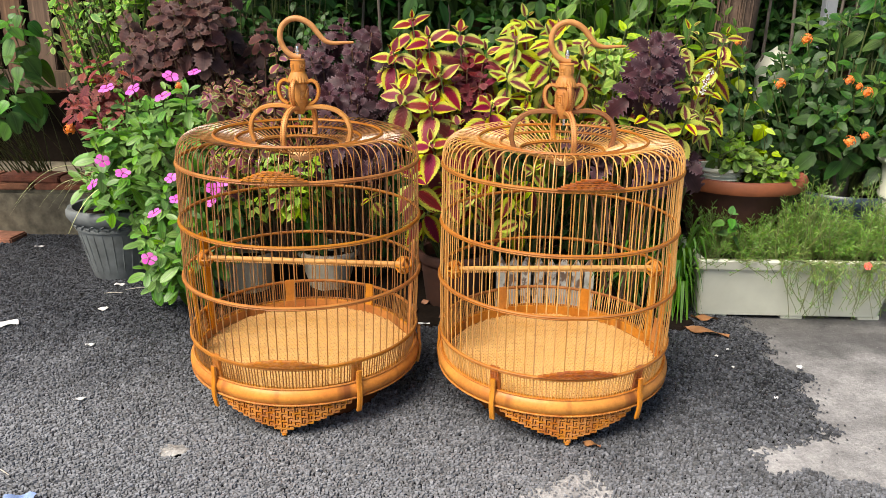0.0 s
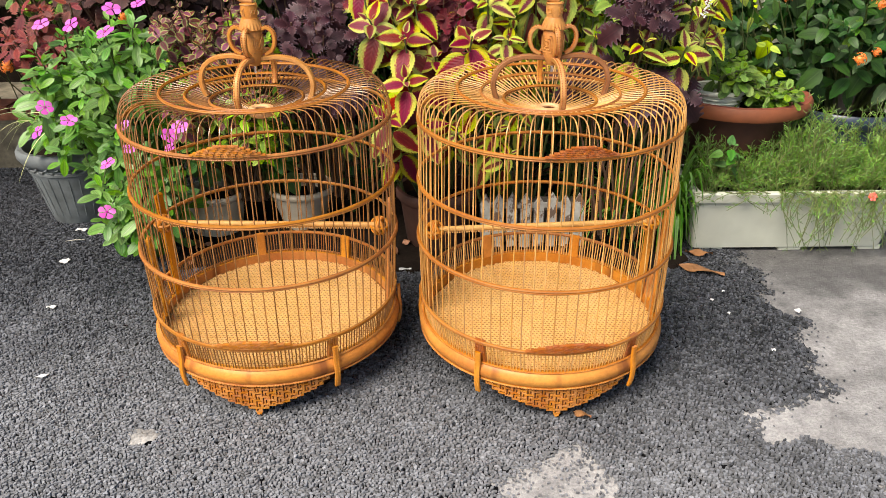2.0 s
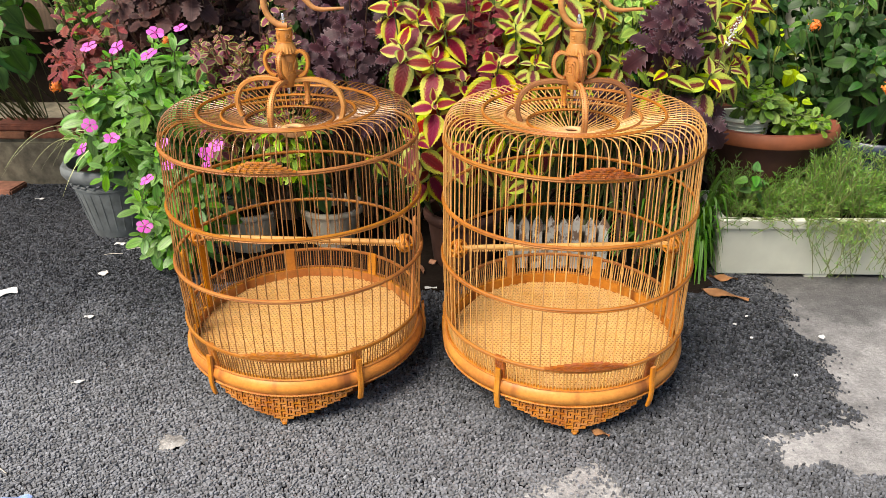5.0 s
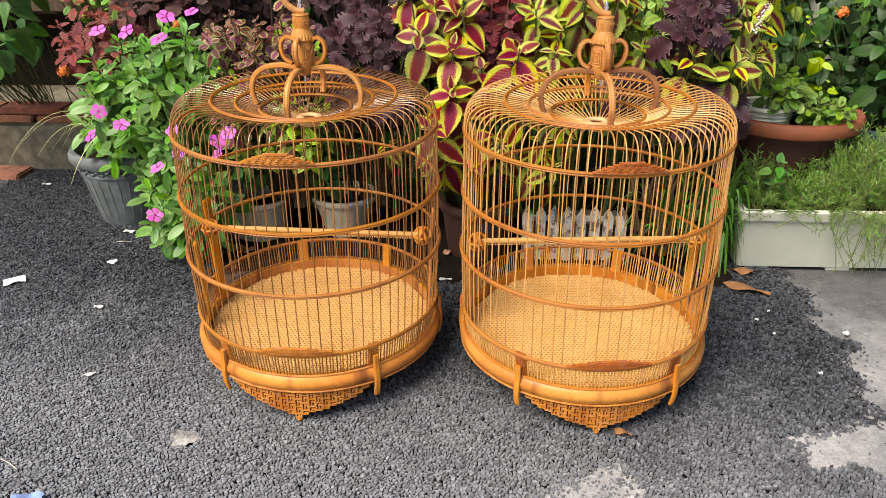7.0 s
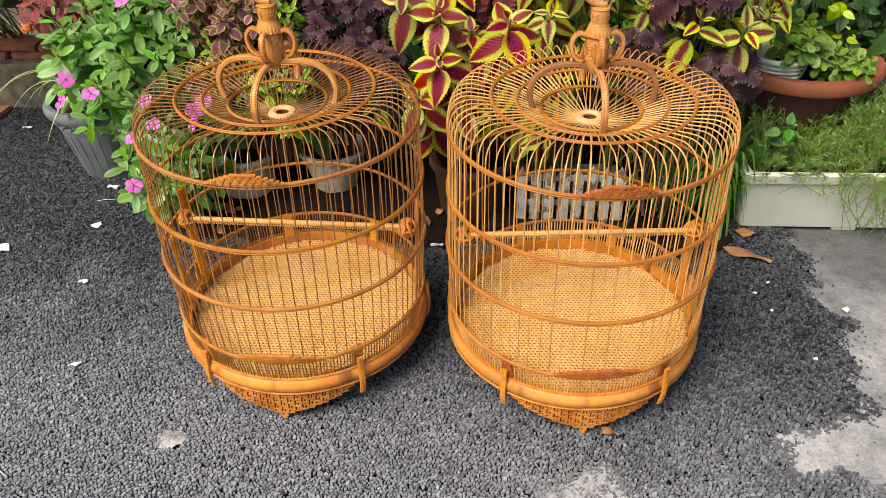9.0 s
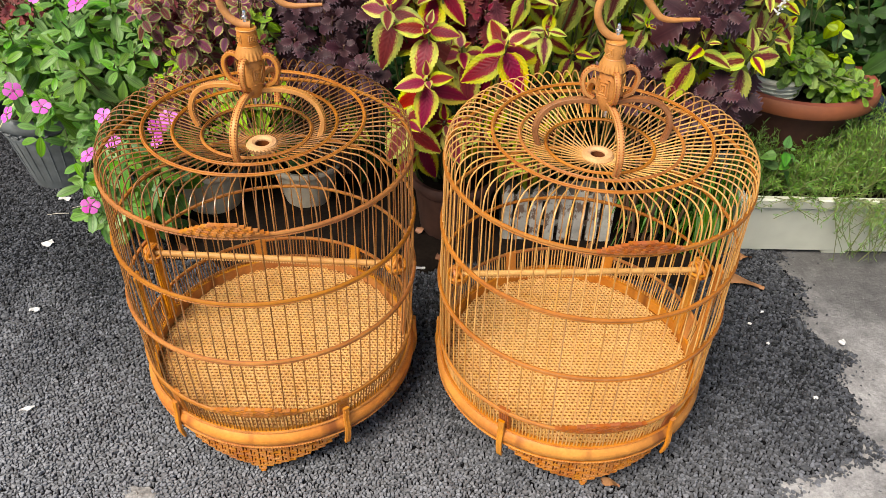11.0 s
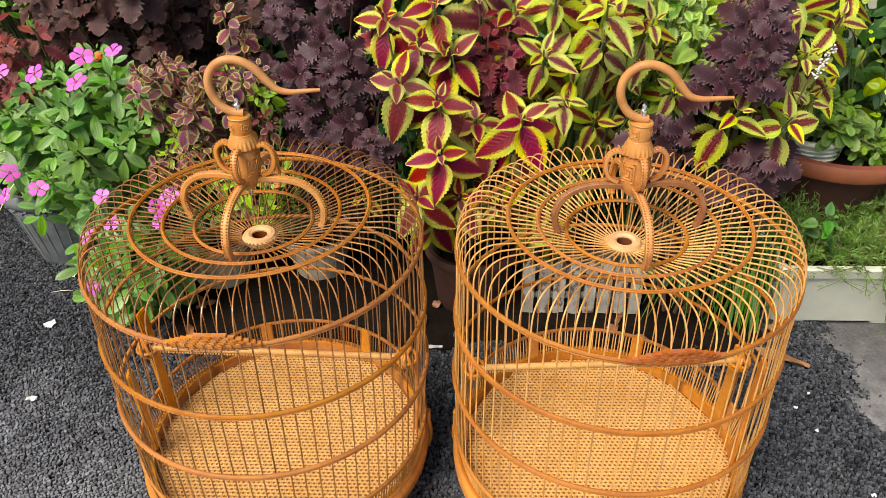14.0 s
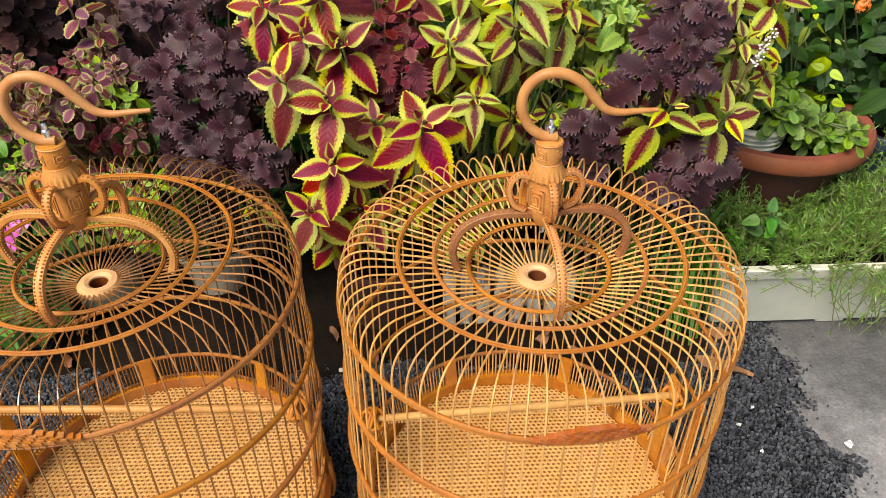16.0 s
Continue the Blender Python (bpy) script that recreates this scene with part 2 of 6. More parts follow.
    l.new(nz, h.inputs[1])
    bump(n, l, b, h.outputs[0], relief, 0.0012)
    if glow:
        tr = n.new("ShaderNodeBsdfTranslucent")
        l.new(c, tr.inputs["Color"])
        ms = n.new("ShaderNodeMixShader")
        ms.inputs[0].default_value = glow
        l.new(b.outputs[0], ms.inputs[1])
        l.new(tr.outputs[0], ms.inputs[2])
        l.new(ms.outputs[0], n["Material Output"].inputs["Surface"])
    return m


L_COLEUS = leaf_mat("coleus_red_yellow", (0.58, 0.54, 0.06), (0.155, 0.008, 0.018), 0.42, 0.09, (0.24, 0.025, 0.03), 0.4, wob=0.95, hue=0.02)
L_COLEUS_Y = leaf_mat("coleus_yellow_green", (0.52, 0.54, 0.055), (0.12, 0.010, 0.018), 0.62, 0.13, (0.24, 0.09, 0.03), 0.3, wob=1.15, hue=0.02)
L_YOUNG = leaf_mat("coleus_lime", (0.36, 0.47, 0.035), (0.19, 0.31, 0.022), 0.3, 0.2, (0.4, 0.48, 0.08), 0.4)
L_PURPLE = leaf_mat("coleus_purple", (0.15, 0.085, 0.10), (0.036, 0.015, 0.020), 0.13, 0.10, (0.07, 0.026, 0.032), 0.5, 0.42, wob=0.2, spec=0.16, glow=0.1, relief=0.04)
L_BROWN = leaf_mat("coleus_brown", (0.125, 0.068, 0.056), (0.046, 0.020, 0.018), 0.12, 0.12, (0.09, 0.04, 0.035), 0.4, 0.5, wob=0.2, glow=0.1, relief=0.15)
L_RED = leaf_mat("coleus_crimson", (0.27, 0.07, 0.07), (0.10, 0.012, 0.02), 0.16, 0.14, (0.2, 0.03, 0.04), 0.4, 0.5, wob=0.2)
L_RUST = leaf_mat("coleus_rust_red", (0.30, 0.10, 0.08), (0.15, 0.03, 0.03), 0.2, 0.15, (0.3, 0.08, 0.06), 0.4, 0.5, wob=0.2)
L_SMALL = leaf_mat("coleus_small_mixed", (0.36, 0.34, 0.09), (0.14, 0.03, 0.055), 0.34, 0.15, (0.2, 0.22, 0.04), 0.4, 0.5, 0.05)
L_VINCA = leaf_mat("periwinkle_green", (0.135, 0.265, 0.045), (0.095, 0.215, 0.034), 0.2, 0.2, (0.24, 0.38, 0.10), 0.7, 0.30, spec=0.34, relief=0.12)
L_LANTANA = leaf_mat("lantana_green", (0.034, 0.086, 0.016), (0.024, 0.065, 0.013), 0.2, 0.2, (0.06, 0.13, 0.035), 0.5, 0.4, spec=0.3, relief=0.14)
L_LIME = leaf_mat("lime_green_leaf", (0.17, 0.265, 0.032), (0.098, 0.185, 0.02), 0.3, 0.2, (0.28, 0.38, 0.1), 0.5, 0.4)
L_HEART = leaf_mat("yellow_lime_heart_leaf", (0.36, 0.46, 0.04), (0.28, 0.40, 0.03), 0.3, 0.2, (0.4, 0.5, 0.12), 0.5, 0.4, relief=0.15)
L_MID = leaf_mat("mid_green_long_leaf", (0.11, 0.19, 0.025), (0.06, 0.13, 0.017), 0.3, 0.2, (0.2, 0.3, 0.06), 0.4)
L_BIG = leaf_mat("broad_green_leaf", (0.065, 0.175, 0.03), (0.055, 0.145, 0.025), 0.2, 0.2, (0.12, 0.24, 0.06), 0.6, 0.35, spec=0.3, relief=0.14)
L_HEDGE = leaf_mat("hedge_leaf", (0.028, 0.075, 0.012), (0.022, 0.06, 0.010), 0.2, 0.2, (0.05, 0.10, 0.03), 0.4, 0.45, 0.03, 0.45)
L_LIGHT = leaf_mat("variegated_light_leaf", (0.40, 0.46, 0.10), (0.10, 0.23, 0.03), 0.24, 0.12, (0.3, 0.4, 0.08), 0.4, 0.4)
L_CREAM = leaf_mat("cream_green_leaf", (0.46, 0.52, 0.14), (0.16, 0.30, 0.05), 0.42, 0.16, (0.4, 0.5, 0.15), 0.4, 0.45, wob=0.9, relief=0.1)
L_STRAP = leaf_mat("strap_leaf", (0.10, 0.25, 0.025), (0.07, 0.18, 0.02), 0.2, 0.2, (0.14, 0.27, 0.04), 0.4, 0.38, spec=0.3)


def plain(name, col, rough=0.5, v=0.15, scale=60, low=0.75, b_str=0.2, glow=0.0, hue=0.01):
    m, n, l, b = mat(name, rough)
    vec = coords(n, l)
    nz = noise_node(n, l, vec, scale, 4)
    big = noise_node(n, l, vec, scale / 9, 3)
    c = mix(n, l, col, ramp(n, l, nz, [(0.3, (low, low, low)), (0.7, (1, 1, 1))]), 1.0, "MULTIPLY")
    c = mix(n, l, c, ramp(n, l, big, [(0.35, (low, low, low)), (0.65, (1, 1, 1))]), 0.8, "MULTIPLY")
    c = vary(n, l, c, hue, v, 0.08)
    l.new(c, b.inputs["Base Color"])
    bump(n, l, b, nz, b_str, 0.001)
    return m


M_STEM = plain("green_stem", (0.10, 0.13, 0.035), 0.55)
M_STEM_RED = plain("purplish_stem", (0.16, 0.09, 0.05), 0.55)
M_NEEDLE = plain("moss_rose_green", (0.145, 0.29, 0.034), 0.5, 0.4, 60, 0.8, 0.1, 0, 0.02)
M_NEEDLE_STEM = plain("moss_rose_stem", (0.17, 0.20, 0.06), 0.55, 0.25)
M_PINK = plain("periwinkle_pink", (0.60, 0.11, 0.47), 0.5, 0.12, 50, 0.9)
M_PINK_EYE = plain("periwinkle_eye", (0.42, 0.02, 0.25), 0.5, 0.1)
M_ORANGE = plain("lantana_orange", (0.90, 0.23, 0.02), 0.5, 0.2)
M_CORAL = plain("coral_petal", (0.85, 0.16, 0.10), 0.5, 0.1)
M_GREYPOT = plain("grey_plastic_pot", (0.25, 0.275, 0.275), 0.5, 0.05, 25, 0.55)
M_BEIGEPOT = plain("chalky_white_pot", (0.82, 0.72, 0.54), 0.65, 0.05, 18, 0.7)
M_WHITEPOT = plain("white_plastic", (0.64, 0.66, 0.54), 0.42, 0.03, 14, 0.88, 0.05)
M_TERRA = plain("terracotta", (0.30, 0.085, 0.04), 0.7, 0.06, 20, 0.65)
# the same terracotta with shade put into its colour
M_TERRA_SHADED = plain("shaded_terracotta", (0.10, 0.036, 0.02), 0.75, 0.06, 20, 0.6)
M_BLUEPOT = plain("dark_blue_pot", (0.03, 0.045, 0.08), 0.3, 0.05, 20, 0.8)
# soil colour taken darker to hold the shade under the plants
M_SOIL_SHADED = plain("soil", (0.020, 0.014, 0.010), 0.95, 0.1, 90, 0.5, 0.8)


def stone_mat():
    """Chippings: grey, each its own shade, paler in front with dust and with the stronger light put into the colour."""
    m, n, l, b = mat("asphalt_stone", 0.42, 0, 0.5)
    vec = coords(n, l)
    nz = noise_node(n, l, vec, 260, 4)
    c = mix(n, l, (0.064, 0.068, 0.077), ramp(n, l, nz, [(0.3, (0.6, 0.6, 0.6)), (0.7, (1.1, 1.1, 1.1))]), 1.0, "MULTIPLY")
    c = vary(n, l, c, 0.01, 0.78, 0.1)
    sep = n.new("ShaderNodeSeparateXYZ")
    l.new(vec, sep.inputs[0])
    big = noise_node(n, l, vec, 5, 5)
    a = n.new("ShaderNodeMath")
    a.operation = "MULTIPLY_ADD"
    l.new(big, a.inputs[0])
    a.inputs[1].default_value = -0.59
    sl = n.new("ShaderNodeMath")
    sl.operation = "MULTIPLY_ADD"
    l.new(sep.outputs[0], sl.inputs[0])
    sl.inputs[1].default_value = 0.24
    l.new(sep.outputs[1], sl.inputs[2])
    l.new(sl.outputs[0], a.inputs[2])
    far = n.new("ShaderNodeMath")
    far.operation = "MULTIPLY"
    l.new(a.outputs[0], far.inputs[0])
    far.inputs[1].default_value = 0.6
    # pale front: dust, and light falling off towards the plants
    dust_light = ramp(n, l, far.outputs[0], [(0.50, (0.95, 0.95, 0.95)), (0.80, (0.0, 0.0, 0.0))])
    c = mix(n, l, c, mix(n, l, c, (0.40, 0.405, 0.42), 0.2), dust_light)
    c = mix(n, l, c, (1.6, 1.6, 1.58), dust_light, "MULTIPLY")
    l.new(c, b.inputs["Base Color"])
    bump(n, l, b, nz, 0.5, 0.001)
    return m


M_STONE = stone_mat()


def far_asphalt():
    """The same asphalt where it lies far from the cages: fine cells of grey stone in dark binder."""
    m, n, l, b = mat("far_asphalt", 0.6, 0, 0.4)
    vec = coords(n, l)
    v = n.new("ShaderNodeTexVoronoi")
    v.inputs["Scale"].default_value = 125
    l.new(vec, v.inputs["Vector"])
    sep = n.new("ShaderNodeSeparateXYZ")
    l.new(v.outputs["Color"], sep.inputs[0])
    c = ramp(n, l, sep.outputs[0], [(0.0, (0.05, 0.053, 0.06)), (1.0, (0.24, 0.245, 0.26))])
    c = mix(n, l, c, ramp(n, l, v.outputs["Distance"], [(0.35, (1, 1, 1)), (0.62, (0.15, 0.15, 0.15))]), 1.0, "MULTIPLY")
    c = mix(n, l, c, ramp(n, l, noise_node(n, l, vec, 1.6, 5), [(0.35, (0.6, 0.6, 0.6)), (0.65, (1.1, 1.1, 1.1))]), 1.0, "MULTIPLY")
    l.new(c, b.inputs["Base Color"])
    inv = n.new("ShaderNodeMath")
    inv.operation = "SUBTRACT"
    inv.inputs[0].default_value = 1.0
    l.new(v.outputs["Distance"], inv.inputs[1])
    bump(n, l, b, inv.outputs[0], 0.8, 0.004)
    return m


M_FAR_ASPHALT = far_asphalt()
M_BINDER = plain("asphalt_binder", (0.008, 0.008, 0.009), 0.95, 0.0, 120, 0.5, 0.8)
for _m in (M_BINDER, M_SOIL_SHADED):
    _m.node_tree.nodes["Principled BSDF"].inputs["Specular IOR Level"].default_value = 0.06
M_BLUE = plain("pale_blue_plastic", (0.28, 0.42, 0.75), 0.4, 0.05)
M_STRAW = plain("pale_straw", (0.62, 0.58, 0.48), 0.7, 0.1)
M_DRY = plain("dry_leaf", (0.36, 0.165, 0.075), 0.65, 0.1, 30, 0.7)
M_PAPER = plain("white_scrap", (0.72, 0.72, 0.70), 0.7, 0.08, 40, 0.85)
M_CEMENT = plain("cement_blob", (0.46, 0.445, 0.42), 0.9, 0.05, 160, 0.45, 1.0)
M_BRICK = plain("red_brick", (0.33, 0.125, 0.07), 0.9, 0.3, 40, 0.5, 0.8)
M_KERB = plain("kerb_concrete", (0.22, 0.19, 0.135), 0.9, 0.03, 30, 0.38, 0.8)


def picket_mat():
    """White paint, dirty and flaked off the brown wood in patches."""
    m = plain("flaking_white_paint", (0.74, 0.71, 0.62), 0.7, 0.06, 35, 0.6, 0.4)
    n, l = m.node_tree.nodes, m.node_tree.links
    b = n["Principled BSDF"]
    was = b.inputs["Base Color"].links[0].from_socket
    nz = noise_node(n, l, coords(n, l, (1, 1, 0.6)), 42, 5, 0.65)
    l.new(mix(n, l, was, (0.15, 0.08, 0.045), ramp(n, l, nz, [(0.53, (0, 0, 0)), (0.58, (0.9, 0.9, 0.9))])), b.inputs["Base Color"])
    return m


M_PICKET = picket_mat()
M_BARK = plain("fibrous_bark", (0.13, 0.085, 0.055), 0.9, 0.1, 60, 0.5, 0.9)
M_GREYWOOD = plain("grey_trunk", (0.20, 0.17, 0.14), 0.9, 0.05, 40, 0.6, 0.8)
M_METAL = plain("grey_painted_metal", (0.30, 0.33, 0.36), 0.45, 0.05, 12, 0.8, 0.05)


def wood_mat():
    m, n, l, b = mat("fence_wood", 0.8)
    vec = coords(n, l, (1, 1, 0.08))
    g = noise_node(n, l, vec, 90, 5)
    c = ramp(n, l, g, [(0.3, (0.05, 0.026, 0.013)), (0.55, (0.115, 0.066, 0.034)), (0.75, (0.18, 0.105, 0.055))])
    l.new(vary(n, l, c, 0.01, 0.3), b.inputs["Base Color"])
    bump(n, l, b, g, 0.5, 0.002)
    return m


M_WOOD = wood_mat()


def ground_mat():
    m, n, l, b = mat("worn_concrete", 0.85)
    vec = coords(n, l)
    fine = noise_node(n, l, vec, 150, 6, 0.7)
    mid = noise_node(n, l, vec, 26, 7, 0.72)
    big = noise_node(n, l, vec, 3.0, 4, 0.6)
    c = ramp(n, l, mid, [(0.3, (0.30, 0.295, 0.288)), (0.5, (0.45, 0.44, 0.43)), (0.7, (0.58, 0.57, 0.55))])
    c = mix(n, l, c, ramp(n, l, big, [(0.36, (0.6, 0.6, 0.6)), (0.55, (1, 1, 1))]), 0.7, "MULTIPLY")
    c = mix(n, l, c, ramp(n, l, fine, [(0.3, (0.55, 0.55, 0.55)), (0.62, (1, 1, 1))]), 0.9, "MULTIPLY")
    sep = n.new("ShaderNodeSeparateXYZ")
    l.new(vec, sep.inputs[0])
    a = n.new("ShaderNodeMath")
    a.operation = "MULTIPLY_ADD"
    l.new(noise_node(n, l, vec, 7, 6, 0.65), a.inputs[0])
    a.inputs[1].default_value = 1.3
    l.new(sep.outputs[1], a.inputs[2])
    k = n.new("ShaderNodeMath")
    k.operation = "MULTIPLY"
    l.new(a.outputs[0], k.inputs[0])
    k.inputs[1].default_value = 0.3
    c = mix(n, l, c, ramp(n, l, k.outputs[0], [(0.56, (1.0, 1.0, 1.0)), (0.65, (0.62, 0.62, 0.62)), (0.76, (0.30, 0.30, 0.30))]), 1.0, "MULTIPLY")
    speck = noise_node(n, l, vec, 420, 2)
    c = mix(n, l, c, (0.62, 0.6, 0.57), ramp(n, l, speck, [(0.68, (0, 0, 0)), (0.76, (0.8, 0.8, 0.8))]))
    l.new(c, b.inputs["Base Color"])
    bump(n, l, b, fine, 0.9, 0.004)
    return m


M_CONCRETE = ground_mat()

# ---- ground ----
def inside(poly, x, y):
    hit = np.zeros(len(x), dtype=bool)
    n = len(poly)
    for i in range(n):
        (x0, y0), (x1, y1) = poly[i], poly[(i + 1) % n]
        if y0 != y1:
            hit ^= ((y0 > y) != (y1 > y)) & (x < (x1 - x0) * (y - y0) / (y1 - y0) + x0)
    return hit


_s = Soup()
_s.add([(-60, -60, 0), (60, -60, 0), (60, 60, 0), (-60, 60, 0)], [(0, 1, 2, 3)])
ground = new("ground", _s.mesh("ground", M_CONCRETE, False))
tagged(ground, "worn grey concrete ground with damp stains", "ground", kind="structure")

# the edge of the asphalt, from the kerb round the concrete patches
EDGE = [(-3.2, 3.0), (-3.2, 0.0), (-0.1, 0.0), (0.10, 0.8), (0.10, 1.0), (0.13, 1.05), (0.165, 1.12), (0.227, 1.146), (0.30, 1.155), (0.315, 1.11), (0.295, 1.03), (0.32, 0.85),
        (0.74, 0.85), (0.76, 1.04), (0.785, 1.09), (0.79, 1.133), (0.75, 1.156), (0.71, 1.168), (0.65, 1.165), (0.585, 1.168), (0.58, 1.193), (0.61, 1.233), (0.588, 1.248),
        (0.643, 1.267), (0.705, 1.287), (0.766, 1.299), (0.788, 1.343), (0.793, 1.405), (0.798, 1.471), (0.803, 1.518), (0.854, 1.576), (0.802, 1.625), (0.776, 1.668),
        (0.823, 1.733), (0.82, 1.82), (0.815, 1.894), (0.84, 2.0), (0.9, 3.0)]


def wobble(x, y, k=0.5):
    return (0.022 * np.sin(23 * x + 3.1 * np.sin(17 * y)) + 0.014 * np.sin(61 * y + 2 * np.sin(47 * x)) + 0.008 * np.sin(140 * x + 90 * y)) * k


def asphalt():
    step = 0.0125
    xs, ys = np.arange(-1.9, 1.1, step), np.arange(0.5, 2.75, step)
    X, Y = np.meshgrid(xs, ys)
    fx, fy = X.ravel(), Y.ravel()
    bx, by = fx + step / 2 + wobble(fx, fy), fy + step / 2 + wobble(fy, fx + 5)
    keep = np.all([inside(EDGE, bx + dx, by + dy) for dx in (-0.011, 0.011) for dy in (-0.011, 0.011)], axis=0)
    s = Soup()
    idx = {}
    nx = len(xs)
    zs = 0.0022 + 0.0010 * npr.random(len(fx) + nx + 2)
    for k in np.nonzero(keep)[0]:
        i, j = int(k % nx), int(k // nx)
        q = []
        for a, b in ((i, j), (i + 1, j), (i + 1, j + 1), (i, j + 1)):
            if (a, b) not in idx:
                idx[a, b] = len(s.v)
                s.v.append((xs[0] + a * step + 0.003 * math.sin(7.7 * a + 3 * b), ys[0] + b * step + 0.003 * math.sin(5.3 * b + 4 * a), zs[(b * nx + a) % len(zs)]))
                s.uv.append((0, 0))
            q.append(idx[a, b])
        s.f.append(tuple(q))
    road = new("road", s.mesh("road", M_BINDER))
    tagged(road, "dark coarse asphalt with a ragged worn edge", "road", kind="structure")
    s = Soup()
    box(s, (-40.0, -40.0, -0.01), (-1.535, 2.61, 0.006))
    rim = [(-1.535, -40.0), (-1.0, -40.0), (-0.8, -6.0), (-0.62, -3.0), (-0.52, -1.4), (-0.40, -0.5), (-0.24, 0.2), (-0.09, 0.7), (0.0, 0.87), (0.02, 0.965), (-1.535, 0.965)]
    n = len(rim)
    s.add([(x, y, z) for z in (-0.01, 0.0058) for x, y in rim], [tuple(range(n, 2 * n)), tuple(range(n - 1, -1, -1))] + [(i, (i + 1) % n, n + (i + 1) % n, n + i) for i in range(n)])
    tagged(new("road", s.mesh("road", M_FAR_ASPHALT, False)), "grey coarse asphalt of the lane", "road", kind="structure")
    # the chippings that stand out of the binder
    pitch = 0.0066
    cols, rows = 386, 294
    jj, ii = np.meshgrid(np.arange(rows), np.arange(cols), indexing="ij")
    odd = (jj % 2)
    cx = -1.55 + (ii + 0.5 * odd) * pitch + npr.normal(0, pitch * 0.40, ii.shape)
    cy = 0.95 + jj * pitch * 0.866 + npr.normal(0, pitch * 0.40, ii.shape)

    def at(di_even, di_odd, dj):
        J = np.clip(jj + dj, 0, rows - 1)
        I = np.clip(ii + np.where(odd == 1, di_odd, di_even), 0, cols - 1)
        return cx[J, I], cy[J, I]

    ring6 = [at(1, 1, 0), at(0, 1, 1), at(-1, 0, 1), at(-1, -1, 0), at(-1, 0, -1), at(0, 1, -1)]
    corner = [((cx + ring6[q][0] + ring6[(q + 1) % 6][0]) / 3, (cy + ring6[q][1] + ring6[(q + 1) % 6][1]) / 3) for q in range(6)]
    px, py = cx.ravel(), cy.ravel()
    CX = np.stack([c[0].ravel() for c in corner], 1) + npr.normal(0, pitch * 0.13, (px.size, 6))
    CY = np.stack([c[1].ravel() for c in corner], 1) + npr.normal(0, pitch * 0.13, (px.size, 6))
    inner = (jj.ravel() > 0) & (jj.ravel() < rows - 1) & (ii.ravel() > 0) & (ii.ravel() < cols - 1)
    ok = inside(EDGE, px + wobble(px, py), py + wobble(py, px + 5))
    wx, wy = px + wobble(px, py), py + wobble(py, px + 5)
    stray = ((npr.random(len(px)) < 0.3) & inside(EDGE, wx - 0.008, wy + 0.008)) | ((npr.random(len(px)) < 0.03) & inside(EDGE, wx - 0.03, wy + 0.025)) | ((npr.random(len(px)) < 0.003) & inside(EDGE, wx - 0.09, wy + 0.07))
    thin = npr.random(len(px)) < 0.75 + 0.25 * inside(EDGE, wx + 0.012, wy - 0.012)
    stray |= (py < 1.17) & (px < 0.5) & (npr.random(len(px)) < 0.4) & inside(EDGE, wx - 0.02, wy + 0.09)
    hid = (np.hypot(px + 0.2815, py - 1.477) < 0.15) | (np.hypot(px - 0.2335, py - 1.472) < 0.15)
    worn = np.hypot((px + 0.492) / 1.2, py - 1.206) < 0.019 + 0.008 * np.sin(px * 260)
    far = ~ok
    ok = ((ok & thin) | stray) & ~worn & ~hid & ~((py > 2.25) & (px > -0.55)) & ~((py > 1.86) & (px > -0.64) & (px < 0.66)) & inner & (npr.random(len(px)) < 0.99)
    px, py, CX, CY = px[ok], py[ok], CX[ok], CY[ok]
    n = len(px)
    k = 6
    shrink = (npr.uniform(0.71, 0.97, n) * np.where(far[ok], 0.62, 1.0))[:, None]
    deep = sum(inside(EDGE, wx[ok] + d, wy[ok] - d) for d in (0.008, 0.02, 0.036)) / 3
    hgt = npr.uniform(0.0040, 0.0080, n) * (0.38 + 0.62 * deep)
    V = np.zeros((n, 2 * k + 1, 3))
    tiltx, tilty = npr.normal(0, 0.15, n), npr.normal(0, 0.15, n)
    for ring, (f, zf) in enumerate(((1.0, 0.0), (0.83, 0.94))):
        lx, ly = (CX - px[:, None]) * shrink * f, (CY - py[:, None]) * shrink * f
        V[:, ring * k:(ring + 1) * k, 0] = px[:, None] + lx
        V[:, ring * k:(ring + 1) * k, 1] = py[:, None] + ly
        V[:, ring * k:(ring + 1) * k, 2] = 0.002 + hgt[:, None] * zf + (lx * tiltx[:, None] + ly * tilty[:, None]) * ring
    V[:, 2 * k, 0], V[:, 2 * k, 1], V[:, 2 * k, 2] = px, py, 0.002 + hgt
    tri = []
    for i in range(k):
        j = (i + 1) % k
        tri += [(i, j, k + j), (i, k + j, k + i), (k + i, k + j, 2 * k)]
    T = np.array(tri)
    F = (T[None] + (np.arange(n) * (2 * k + 1))[:, None, None]).reshape(-1, 3)
    me = bpy.data.meshes.new("chippings")
    me.vertices.add(n * (2 * k + 1))
    me.vertices.foreach_set("co", V.ravel())
    me.loops.add(F.size)
    me.loops.foreach_set("vertex_index", F.ravel().astype(np.int32))
    me.polygons.add(len(F))
    me.polygons.foreach_set("loop_start", np.arange(0, F.size, 3, dtype=np.int32))
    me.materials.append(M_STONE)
    me.update()
    me.validate()
    me.shade_flat()
    tagged(new("asphalt_chippings", me), "dark grey stone chippings bedded in the asphalt", "gravel", kind="stuff")


asphalt()


